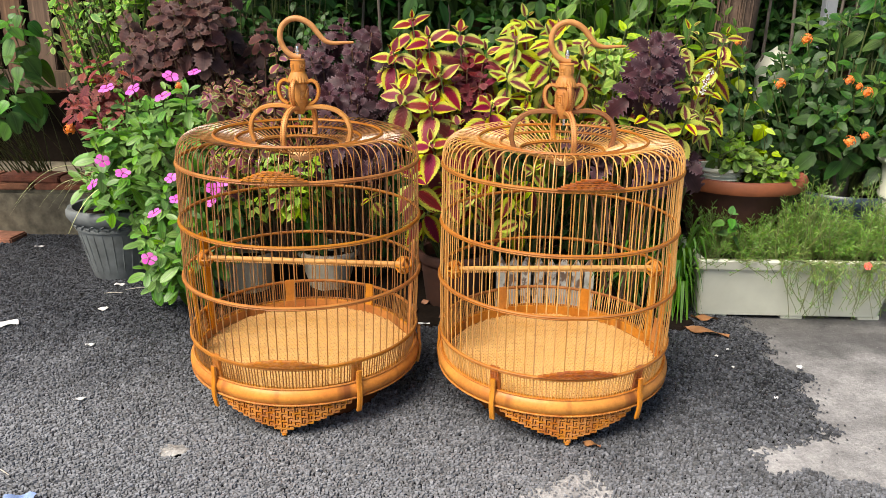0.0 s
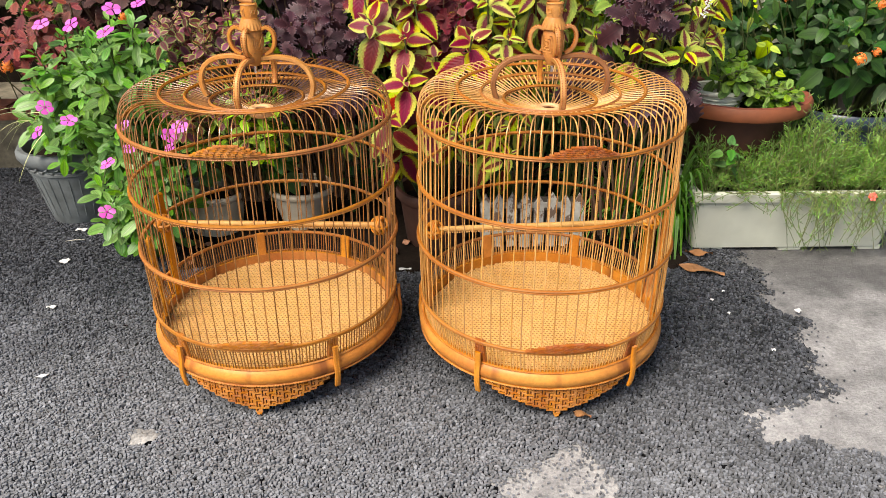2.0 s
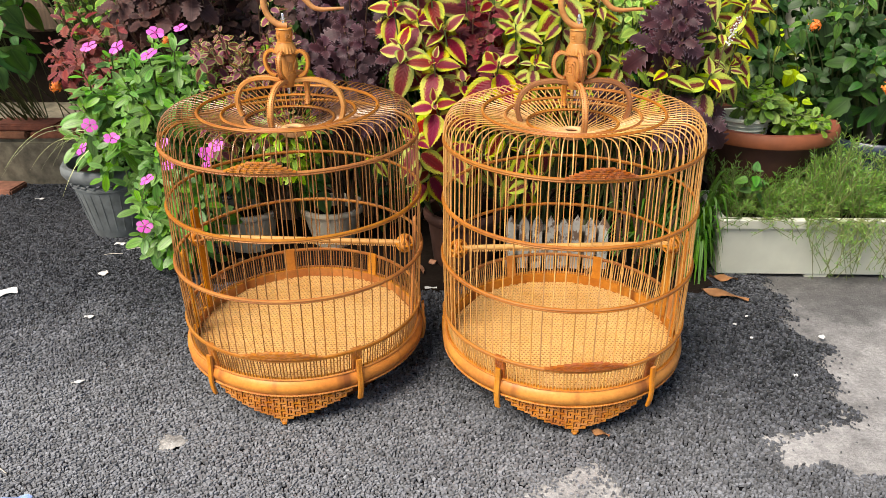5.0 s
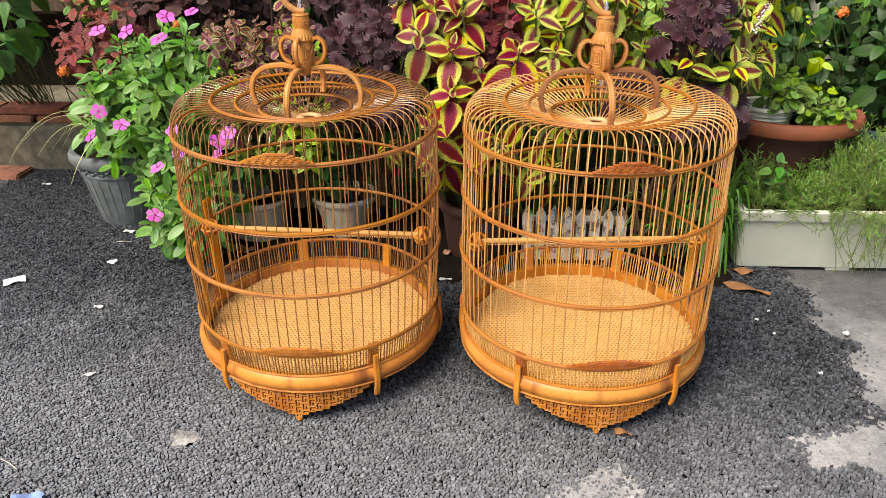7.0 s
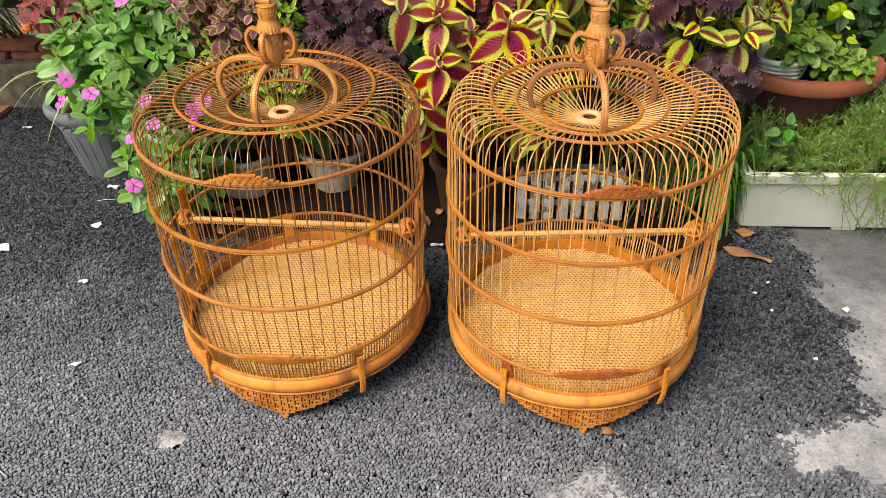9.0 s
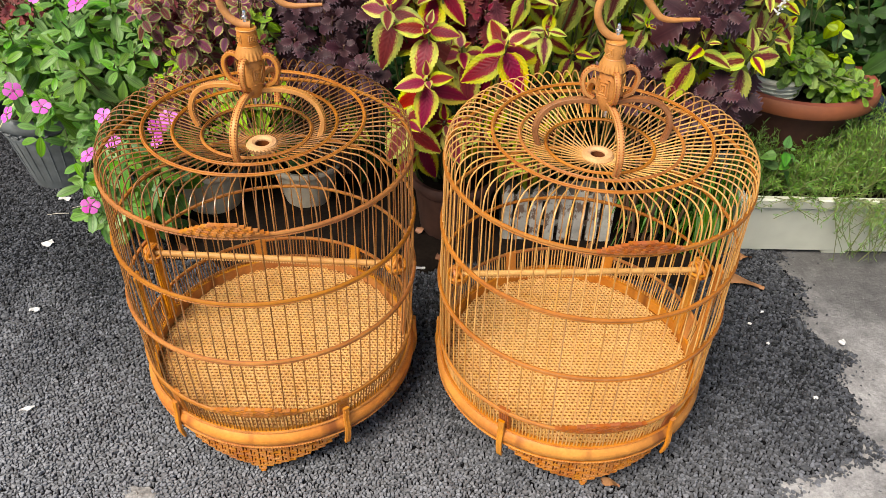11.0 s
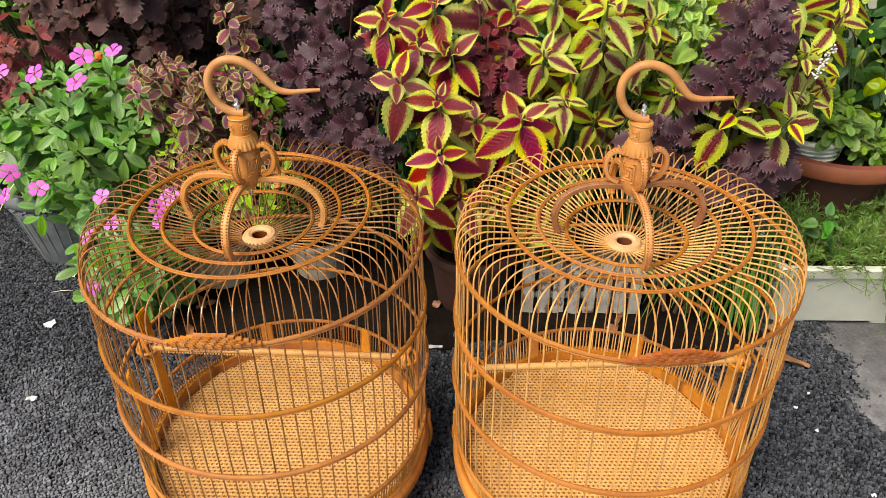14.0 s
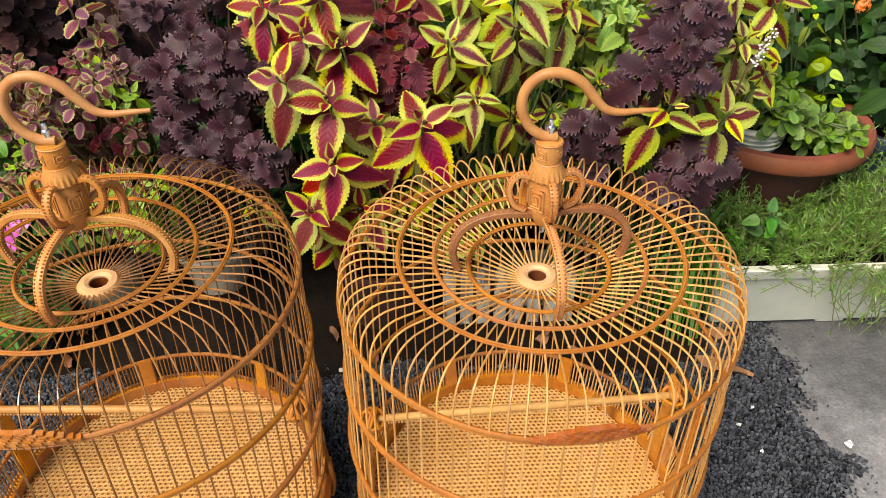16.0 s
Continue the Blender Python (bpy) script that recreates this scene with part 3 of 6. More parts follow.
def soil_bed():
    """Soil and leaf mould on the ground under the plants, their shade put into its colour, with a ragged front."""
    s = Soup()
    nx, ny = 90, 26
    for j in range(ny + 1):
        for i in range(nx + 1):
            x = -0.66 + 1.34 * i / nx
            y0 = 1.815 + 0.03 * math.sin(9 * x + 1) + 0.018 * math.sin(31 * x) + 0.01 * math.sin(77 * x)
            y = y0 + (2.66 - y0) * (j / ny) ** 1.4
            s.v.append((x, y, 0.0115 + 0.006 * noise.noise(Vector((x * 40, y * 40, 0))) + (-0.012 if j == 0 or i in (0, nx) else 0)))
            s.uv.append((0, 0))
    for j in range(ny):
        for i in range(nx):
            a = j * (nx + 1) + i
            s.f.append((a, a + 1, a + nx + 2, a + nx + 1))
    tagged(new("soil_bed", s.mesh("soil_bed", M_SOIL_SHADED)), "soil and leaf mould, coloured darker for the shade of the plants", "soil", kind="structure")


soil_bed()


# ---- kerb, fence and far side ----
def kerb():
    s = Soup()
    soft_box(s, (-4.0, 2.62, -0.02), (-0.62, 3.4, 0.17), 0.012)
    k = tagged(new("kerb", s.mesh("kerb", M_KERB)), "stained concrete kerb edged with red bricks", "kerb", kind="structure")
    s = Soup()
    soft_box(s, (-0.11, -0.05, 0), (0.11, 0.05, 0.024), 0.005)
    me = s.mesh("brick", M_BRICK)
    for row in range(2):
        for i in range(14):
            child("brick", me, k, pose(-3.4 + i * 0.226 + row * 0.1, 2.672 + rng.uniform(-0.008, 0.008), 0.17 + row * 0.026, 0, rng.uniform(-0.4, 0.4), rng.uniform(-2, 2)))
    for x, z in ((-1.62, 0.0), (-1.86, 0.002)):
        child("brick", me, k, pose(x, 2.56, z, 0, 0, rng.uniform(-4, 4)))


kerb()


def fence():
    f = thing("wall_fence", (0, 3.05, 0), "weathered brown wooden board fence in shade", "fence", kind="structure")
    s = Soup()
    soft_box(s, (-0.042, -0.009, 0.47), (0.042, 0.009, 2.2), 0.004)
    me = s.mesh("board", M_WOOD)
    x = -3.6
    while x < 3.8:
        child("board", me, f, pose(x, rng.uniform(-0.006, 0.006), 0.0, 0, 0, rng.uniform(-1.5, 1.5)))
        x += 0.112
    for z in (0.52, 0.95, 1.7):
        s = Soup()
        soft_box(s, (-3.8, -0.055, z - 0.04), (3.9, -0.011, z + 0.04), 0.006)
        part("rail", s, M_WOOD, f)
    s = Soup()
    soft_box(s, (-0.04, -0.03, 0), (0.04, 0.03, 2.15), 0.005)
    me = s.mesh("fence_post", M_WOOD)
    for x in (-3.3, -2.0, -0.75, 0.6, 1.9, 3.2):
        child("fence_post", me, f, pose(x, 0.045, 0))
    # added backdrop; its dark colour stands for the deep shade below the boards
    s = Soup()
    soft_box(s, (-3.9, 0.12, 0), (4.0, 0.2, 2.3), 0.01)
    tagged(new("wall_back", s.mesh("wall_back", M_SOIL_SHADED)), "added backdrop, coloured dark as the deep shade behind the fence", "wall", kind="structure").location = (0, 3.05, 0)


fence()


# ---- bird cages ----
FRET = ["#####", "#....", "#.###", "#.#.#", "#.#.#", "#...#"]
POSTS = (-32.0, 39.0, 100.0, 155.0, 205.0, 262.0)   # feet, in degrees from the front


def polar(r, deg, z):
    a = radians(deg)
    return (r * math.cos(a), r * math.sin(a), z)


def skirt_mesh(span, tuck, drop):
    """A hanging stepped fretwork panel of one gap between two feet, centred on the front; tuck: how far its tip leans in."""
    s = Soup()
    cell = 0.00262
    rows = 23
    half = int(radians(span) / 2 * 0.243 / cell) - 5

    def warp(x, y, z):
        # x along the arc, y outward, z downward from the band
        f = z / (rows * cell)
        r = 0.2465 - tuck * f + y
        a = -math.pi / 2 + x / 0.243
        return (r * math.cos(a), r * math.sin(a), 0.081 - z * drop)

    def depth(c):
        col = (abs(c) + 2) // 5
        last = (half + 2) // 5
        if col == 0:
            return rows - 1
        return int(max(2, 3 + (rows - 6) * max(0.0, 1 - (col - 0.4) / last) ** 0.72))

    runs = {}
    for c in range(-half, half + 1):
        d = depth(c)
        for r in range(d):
            edge = r >= d - 1 or r == 0 or abs(c) == half or r >= min(depth(c - 1), depth(c + 1))
            if edge or FRET[(r + (abs(c) + 2) // 5 * 3) % 6][(c + 2) % 5] == "#":
                runs.setdefault(r, []).append(c)
    for r, cs in runs.items():
        start = prev = None
        for c in cs + [10 ** 6]:
            if prev is not None and c != prev + 1:
                for a in range(start, prev + 1, 6):
                    b = min(a + 5, prev)
                    box(s, ((a - 0.5) * cell, -0.0022, r * cell), ((b + 0.5) * cell, 0.0016, (r + 0.98) * cell), warp)
                start = c
            elif prev is None:
                start = c
            prev = c
    box(s, (-0.0045, -0.004, (rows - 1.2) * cell), (0.0045, 0.002, (rows + 0.6) * cell), warp)
    ball(s, warp(0, -0.001, (rows + 0.2) * cell), 0.0052, 0.5)
    # added backing, dark for the shade in the fretwork gaps, one strip for each column
    d = Soup()
    for col in range(-((half + 2) // 5), (half + 2) // 5 + 1):
        c0, c1 = max(-half, col * 5 - 2), min(half, col * 5 + 2)
        box(d, ((c0 - 0.4) * cell, -0.0045, 0), ((c1 + 0.4) * cell, -0.0023, (depth(c0 if abs(c0) > abs(c1) else c1) - 0.5) * cell), warp)
    return s, d


def stepped_plaque(s, r, z, halfw, rows, rh, deg):
    """A low stepped pediment of small carved blocks that stands on a hoop."""
    for k in range(rows):
        hw = halfw * (1 - (k / rows) ** 1.15 * 0.82)
        nb = max(3, int(hw * 2 / 0.0055))
        lip = rng.uniform(0.0, 0.0012)
        for i in range(nb):
            a0 = deg + math.degrees((-hw + 2 * hw * i / nb) / r)
            a1 = deg + math.degrees((-hw + 2 * hw * (i + 1) / nb) / r)
            o = lip + (0.0013 if (i + k) % 2 == 0 else 0.0)
            z0, z1 = z + k * rh, z + (k + 1) * rh - 0.0007
            v = [polar(rr, a, zz) for rr in (r - 0.003, r + 0.0025 + o) for a in (a0, a1) for zz in (z0, z1)]
            s.add(v, [(0, 1, 3, 2), (4, 6, 7, 5), (0, 4, 5, 1), (2, 3, 7, 6), (0, 2, 6, 4), (1, 5, 7, 3)])


def curved_strip(s, pts, wide, thick, across):
    """A flat bent strip along pts, its width lying along the vector across."""
    P = smooth_path(pts, 6)
    w = Vector(across).normalized()
    verts, faces = [], []
    prof = [(-0.5, -0.35), (-0.35, -0.5), (0.35, -0.5), (0.5, -0.35), (0.5, 0.35), (0.35, 0.5), (-0.35, 0.5), (-0.5, 0.35)]
    for i, p in enumerate(P):
        t = (P[min(i + 1, len(P) - 1)] - P[max(i - 1, 0)]).normalized()
        nrm = w.cross(t).normalized()
        for a, b in prof:
            verts.append(p + w * (a * wide) + nrm * (b * thick))
    k = len(prof)
    for i in range(len(P) - 1):
        for j in range(k):
            faces.append((i * k + j, i * k + (j + 1) % k, (i + 1) * k + (j + 1) % k, (i + 1) * k + j))
    faces += [tuple(range(k - 1, -1, -1)), tuple((len(P) - 1) * k + j for j in range(k))]
    s.add(verts, faces)
    return P, w


def bead_row(s, P, w, wide, thick, size, step):
    """Two rows of small beads along the outer face of a strip."""
    d = 0.0
    for i in range(1, len(P)):
        seg = (P[i] - P[i - 1]).length
        while d < seg:
            p = P[i - 1].lerp(P[i], d / seg)
            t = (P[i] - P[i - 1]).normalized()
            nrm = w.cross(t).normalized()
            for sd in (-0.3, 0.3):
                q = p + w * (sd * wide) + nrm * (-thick * 0.5)
                ball(s, q, size)
                q = p + w * (sd * wide) + nrm * (thick * 0.5)
                ball(s, q, size)
            d += step
        d -= seg


# radius and height along one bar, from the base over the shoulder to the hub
BAR = [(0.2405, 0.086), (0.2412, 0.20), (0.2418, 0.35), (0.2425, 0.46), (0.2432, 0.512), (0.2418, 0.532), (0.2362, 0.548), (0.226, 0.5585),
       (0.211, 0.5635), (0.193, 0.5625), (0.158, 0.5562), (0.128, 0.551), (0.081, 0.5345), (0.021, 0.5175)]
HOOP_Z = (0.5125, 0.396, 0.2815, 0.158)


def bird_cage(at, lean, turn, tuck, bar_mat, arm_mat, plaque_mat, crown, arm_turn, door_side, hook_turn, hub_at, foot_turn, drop, girth, label):
    cage = thing("bird_cage", at, label, "bird cage", "pair of bird cages")
    cage.rotation_euler = (radians(lean[0]), radians(lean[1]), radians(turn))

    # floor: a board with a woven cane mat
    s = Soup()
    lathe(s, [(0.0, 0.080), (0.236, 0.080), (0.236, 0.0925), (0.0, 0.0925)], 64)
    part("floor_board", s, M_BOARD, cage)
    s = Soup()
    p = 0.0087
    rot = radians(-turn)
    for j in range(-32, 33):
        for i in range(-28, 29):
            x, y = (i + 0.5 * (j % 2)) * p, j * p * 0.866
            if math.hypot(x, y) > 0.2335:
                continue
            v, f = [], []
            for k in range(6):
                a = math.pi / 6 + k * math.pi / 3 + rot
                c, d = math.cos(a), math.sin(a)
                lift_k = 0.0009 if k % 2 else 0.0003
                cx, cy = x * math.cos(rot) - y * math.sin(rot), x * math.sin(rot) + y * math.cos(rot)
                v += [(cx + c * 0.00482, cy + d * 0.00482, 0.0928), (cx + c * 0.00420, cy + d * 0.00420, 0.094 + lift_k), (cx + c * 0.00315, cy + d * 0.00315, 0.094 + lift_k), (cx + c * 0.00302, cy + d * 0.00302, 0.0927)]
            for k in range(6):
                k2 = (k + 1) % 6
                for q in range(3):
                    f.append((k * 4 + q, k2 * 4 + q, k2 * 4 + q + 1, k * 4 + q + 1))
            s.add(v, f)
    part("woven_mat", s, M_CANE, cage, "pale woven cane mat with six-sided holes")

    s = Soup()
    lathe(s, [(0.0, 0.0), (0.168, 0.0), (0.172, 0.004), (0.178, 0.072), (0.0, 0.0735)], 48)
    part("tray", s, M_HOLLOW_DARK, cage, "dark tray under the floor")

    # base band and beading
    s = Soup()
    lathe(s, [(0.2355, 0.078), (0.246, 0.078), (0.2495, 0.084), (0.2535, 0.089), (0.2552, 0.096), (0.2545, 0.103), (0.2505, 0.1085), (0.247, 0.112), (0.2355, 0.113)], 96, True)
    part("base_band", s, M_BASE, cage, "thick varnished bamboo base band with brown joints")
    for z, r in ((0.1135, 0.2465), (0.0815, 0.2505)):
        s = Soup()
        tube(s, circle(r, z, 96), 0.0022, 6, True)
        nb = 300
        for i in range(nb):
            a = 2 * math.pi * i / nb
            ball(s, ((r + 0.0018) * math.cos(a), (r + 0.0014) * math.sin(a), z), 0.0017)
        part("beading", s, M_CARVED, cage)

    # feet, gallery posts and hanging fretwork
    foot = Soup()
    curved_strip(foot, [(0, -0.2510, 0.139), (0, -0.2555, 0.112), (0, -0.2580, 0.090), (0, -0.2565, 0.070), (0, -0.2525, 0.053)], 0.011, 0.006, (1, 0, 0))
    P = smooth_path([(0, -0.2512, 0.137), (0, -0.2555, 0.112), (0, -0.2580, 0.090), (0, -0.2565, 0.070), (0, -0.2530, 0.056)], 6)
    bead_row(foot, P, Vector((1, 0, 0)), 0.009, 0.006, 0.0009, 0.0030)
    foot_me = foot.mesh("foot", M_BAND)
    post = Soup()
    box(post, (-0.010, -0.2435, 0.113), (0.010, -0.2375, 0.162))
    for i in range(5):
        for j in range(9):
            box(post, (-0.0092 + i * 0.0038, -0.2448, 0.1145 + j * 0.0051), (-0.0062 + i * 0.0038, -0.243, 0.1188 + j * 0.0051))
    post_me = post.mesh("gallery_post", plaque_mat, False)
    back = Soup()
    soft_box(back, (-0.011, -0.242, 0.111), (0.011, -0.237, 0.163), 0.0012)
    back_me = back.mesh("gallery_post", M_BAND)
    for k, a in enumerate([q + foot_turn for q in POSTS]):
        child("foot", foot_me, cage, pose(0, 0, 0, 0, 0, a))
        child("gallery_post", post_me if k < 2 else back_me, cage, pose(0, 0, 0, 0, 0, a))
    skirt, backing = skirt_mesh(POSTS[1] - POSTS[0], tuck, drop)
    mid = pose(0, 0, 0, 0, 0, (POSTS[0] + POSTS[1]) / 2 + foot_turn)
    sk = part("fret_skirt", skirt, M_CARVED, cage, "hanging stepped fretwork skirt", mid, False)
    part("fret_backing", backing, M_HOLLOW_DARK, sk, "added backing, dark for the shaded gaps of the fretwork", None, False)

    # hoops and their carved plaques
    for z in HOOP_Z:
        s = Soup()
        r = 0.2432 if z > 0.2 else 0.2420
        tube(s, circle(r, z, 96), 0.0032, 8, True)
        tube(s, circle(r + 0.0015, z - 0.0034, 96), 0.0016, 5, True)
        for i in range(220):
            a = 2 * math.pi * i / 220
            rr, b0 = r + 0.0028, 0.0017
            s.add([((rr + dr) * math.cos(a + da), (rr + dr) * math.sin(a + da), z - 0.0030 + dz) for dr, da, dz in ((-b0, -0.006, 0), (-b0, 0.006, 0), (0, 0, -b0), (0, 0, b0), (b0 * 0.7, 0, 0))],
                  [(0, 2, 4), (2, 1, 4), (1, 3, 4), (3, 0, 4)])
        part("hoop", s, M_HOOP, cage)
    s = Soup()
    stepped_plaque(s, 0.2455, 0.515, 0.060, 6, 0.0031, -88)
    part("carved_plaque", s, plaque_mat, cage, "stepped carved plaque", None, False)
    s = Soup()
    stepped_plaque(s, 0.2435, 0.1605, 0.076, 5, 0.0031, -88)
    part("carved_plaque", s, plaque_mat, cage, "stepped carved plaque", None, False)
    for r, z, w in ((0.169, 0.5602, 0.0031), (0.126, 0.5515, 0.0029), (0.0845, 0.5385, 0.0027)):
        s = Soup()
        tube(s, circle(r, z, 80), w, 8, True, 0.75)
        tube(s, circle(r, z + w * 0.75, 80), 0.0011, 5, True)
        part("top_hoop", s, M_HOOP, cage)

    # bars
    s = Soup()
    thick = 0.0012 if bar_mat is M_BAR_PALE else 0.0011
    tube(s, smooth_path([(r, 0, z) for r, z in BAR], 3), thick, 6)
    bar_me = s.mesh("bar", bar_mat)
    s = Soup()
    tube(s, smooth_path([(r, 0, z) for r, z in BAR[:-1]], 3), thick, 6)
    half_me = s.mesh("bar", bar_mat)
    for i in range(80):
        child("bar", half_me if i % 2 else bar_me, cage, pose(0, 0, 0, 0, 0, i * 4.5 + rng.uniform(-0.35, 0.35)))
    s = Soup()
    tube(s, [(0.241, 0, 0.11), (0.241, 0, 0.135), (0.241, 0, 0.160)], 0.0013, 6)
    short_me = s.mesh("gallery_bar", bar_mat)
    for i in range(240):
        if i % 3:
            child("gallery_bar", short_me, cage, pose(0, 0, 0, 0, 0, i * 1.5 + rng.uniform(-0.15, 0.15)))

    # hub with its hole
    low = pose(hub_at[0], hub_at[1], -0.006)
    s = Soup()
    lathe(s, [(0.0108, 0.515), (0.0190, 0.515), (0.0245, 0.5215), (0.0248, 0.5262), (0.0215, 0.5305), (0.0155, 0.5312), (0.0112, 0.5285)], 32, True)
    part("hub", s, M_HUB, cage, "pale turned wooden hub with a hole", low)

    # lining whose dark colour is the shade inside the hole
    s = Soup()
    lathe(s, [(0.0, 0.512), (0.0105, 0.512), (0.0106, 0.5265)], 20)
    part("hub_hole", s, M_HOLLOW_DARK, cage, "added lining, dark for the shade inside the hub hole", low)

    # crown: four bent arms, four small ears, turned post, hook and bolt
    cx, cy = crown
    turned = pose(cx, cy, -0.012, 0, 0, arm_turn)
    for k in range(4):
        a = k * 90
        arm = Soup()
        pts = [(0.012, 0, 0.622), (0.042, 0, 0.625), (0.072, 0, 0.620), (0.093, 0, 0.605), (0.1015, 0, 0.583), (0.100, 0, 0.566), (0.095, 0, 0.5525)]
        P, w = curved_strip(arm, pts, 0.0100, 0.0078, (0, 1, 0))
        am = part("crown_arm", arm, arm_mat if k in (0, 2) else M_CROWN, cage, "", turned @ pose(0, 0, 0, 0, 0, a))
        arm = Soup()
        bead_row(arm, P, w, 0.0098, 0.0078, 0.0013, 0.0038)
        part("beading", arm, M_CARVED_RED if k in (1, 3) else arm_mat, am, "rows of small dark beads")
        ear = Soup()
        pts = [(0.016, 0, 0.671), (0.028, 0, 0.675), (0.038, 0, 0.667), (0.040, 0, 0.652), (0.034, 0, 0.637), (0.022, 0, 0.629)]
        P, w = curved_strip(ear, pts, 0.0085, 0.0055, (0, 1, 0))
        am = part("crown_ear", ear, M_CROWN, cage, "", turned @ pose(0, 0, 0, 0, 0, a))
        ear = Soup()
        bead_row(ear, P, w, 0.009, 0.0055, 0.0013, 0.0036)
        part("beading", ear, M_CARVED_RED, am, "rows of small dark beads")
    here = pose(cx, cy, -0.012)
    s = Soup()
    lathe(s, [(0.0, 0.610), (0.009, 0.610), (0.012, 0.616), (0.015, 0.622), (0.0175, 0.634), (0.0184, 0.650), (0.0175, 0.664), (0.0148, 0.672), (0.0, 0.673)], 28)
    for k in range(4):
        # raised square meanders on the four faces of the urn
        a0 = 45 + k * 90
        for j, (wd, hh) in enumerate(((0.009, 0.030), (0.0058, 0.020), (0.0026, 0.010))):
            loop = [(-wd, -hh / 2), (wd, -hh / 2), (wd, hh / 2), (-wd, hh / 2), (-wd, -hh / 4)]
            tube(s, [polar(0.0190, a0 + math.degrees(u / 0.0184), 0.648 + v * 0.9) for u, v in loop], 0.0009, 4)
    part("turned_urn", s, M_CROWN, cage, "carved wooden urn with a key pattern", here)
    s = Soup()
    n = 20
    prof = [(0.0142, 0.690), (0.016, 0.685), (0.0187, 0.678), (0.0196, 0.672), (0.017, 0.670)]
    verts = []
    for r, z in prof:
        for i in range(2 * n):
            rr = r * (1.045 if i % 2 else 0.97) if r > 0.015 else r
            verts.append((rr * math.cos(math.pi * i / n), rr * math.sin(math.pi * i / n), z))
    faces = [(j * 2 * n + i, j * 2 * n + (i + 1) % (2 * n), (j + 1) * 2 * n + (i + 1) % (2 * n), (j + 1) * 2 * n + i) for j in range(len(prof) - 1) for i in range(2 * n)]
    s.add(verts, faces)
    part("fluted_cup", s, M_CROWN, cage, "", here)
    s = Soup()
    lathe(s, [(0.0, 0.688), (0.0125, 0.688), (0.0131, 0.691), (0.0135, 0.697), (0.0139, 0.708), (0.0135, 0.715), (0.0, 0.716)], 24)
    for z, q in ((0.690, 0.0136), (0.7135, 0.0138)):
        tube(s, circle(q, z, 24), 0.0012, 5, True)
    for k in range(4):
        for wd, hh in ((0.0052, 0.0115), (0.0026, 0.0055)):
            loop = [(-wd, -hh / 2), (wd, -hh / 2), (wd, hh / 2), (-wd, hh / 2), (-wd, -hh / 4)]
            tube(s, [polar(0.0141, 45 + k * 90 + math.degrees(u / 0.0138), 0.702 + v) for u, v in loop], 0.0008, 4)
    part("neck", s, M_CROWN, cage, "", here)
    s = Soup()
    pts = [(0.007, 0, 0.7185), (-0.008, 0, 0.7205), (-0.022, 0, 0.731), (-0.031, 0, 0.751), (-0.0285, 0, 0.772), (-0.014, 0, 0.787), (0.006, 0, 0.7895), (0.026, 0, 0.780),
           (0.041, 0, 0.763), (0.054, 0, 0.7495), (0.070, 0, 0.7455), (0.088, 0, 0.7465), (0.108, 0, 0.7475)]
    P = smooth_path(pts, 5)
    m = len(P)
    tube(s, P, [0.0056 - 0.0034 * max(0, (i / m - 0.62)) / 0.38 for i in range(m)], 12)
    part("hook", s, M_HOOK, cage, "bent rattan hook tapering to a point", here @ pose(0, 0, 0, 0, 0, hook_turn) @ Matrix.Diagonal((0.94 if hook_turn > 8 else 1.0, 1, 1, 1)))
    s = Soup()
    lathe(s, [(0.0, 0.712), (0.0034, 0.712), (0.0034, 0.727), (0.0046, 0.728), (0.0046, 0.731), (0.003, 0.7325), (0.003, 0.737), (0.002, 0.739), (0.0, 0.7395)], 14)
    part("bolt", s, M_STEEL, cage, "shiny steel bolt with a pointed nut", here)

    s = Soup()
    lathe(s, [(0.0, 0.611), (0.0028, 0.611), (0.0028, 0.597), (0.0, 0.596)], 10)
    part("bolt_end", s, M_STEEL, cage, "", here)

    # perch with a carved knot at each end
    s = Soup()
    tube(s, [(-0.206 + i * 0.0412, 0, 0.2895) for i in range(11)], 0.0056, 10)
    for i in range(86):
        ball(s, (-0.195 + i * 0.0046, -0.0035, 0.2835), 0.0019)
    part("perch", s, M_POLE, cage)
    for sx in (-1, 1):
        s = Soup()
        c = Vector((sx * 0.2115, 0, 0.288))
        for ax in range(6):
            q = Euler((ax * 0.52, ax * 1.05, 0.4 * ax)).to_matrix()
            tube(s, [c + q @ Vector((0.0165 * math.cos(u), 0.0165 * math.sin(u), 0)) for u in np.linspace(0, 2 * math.pi, 18)[:-1]], 0.0028, 6, True)
        ball(s, c, 0.010)
        part("perch_knot", s, M_BAND, cage, "carved openwork knot")
    # sliding door posts
    for side, angs in ((door_side, (-13, 9)), (-door_side, (5,))):
        for k, a in enumerate(angs):
            s = Soup()
            top = 0.335 if k == (0 if side > 0 else 1) or len(angs) == 1 else 0.282
            soft_box(s, (0.2275, -0.0125, 0.112), (0.2345, 0.0125, top), 0.002)
            ang = a if side > 0 else 180 - a
            part("door_post", s, M_BAND, cage, "", pose(0, 0, 0, 0, 0, ang))
    taper(cage, girth)
    return cage


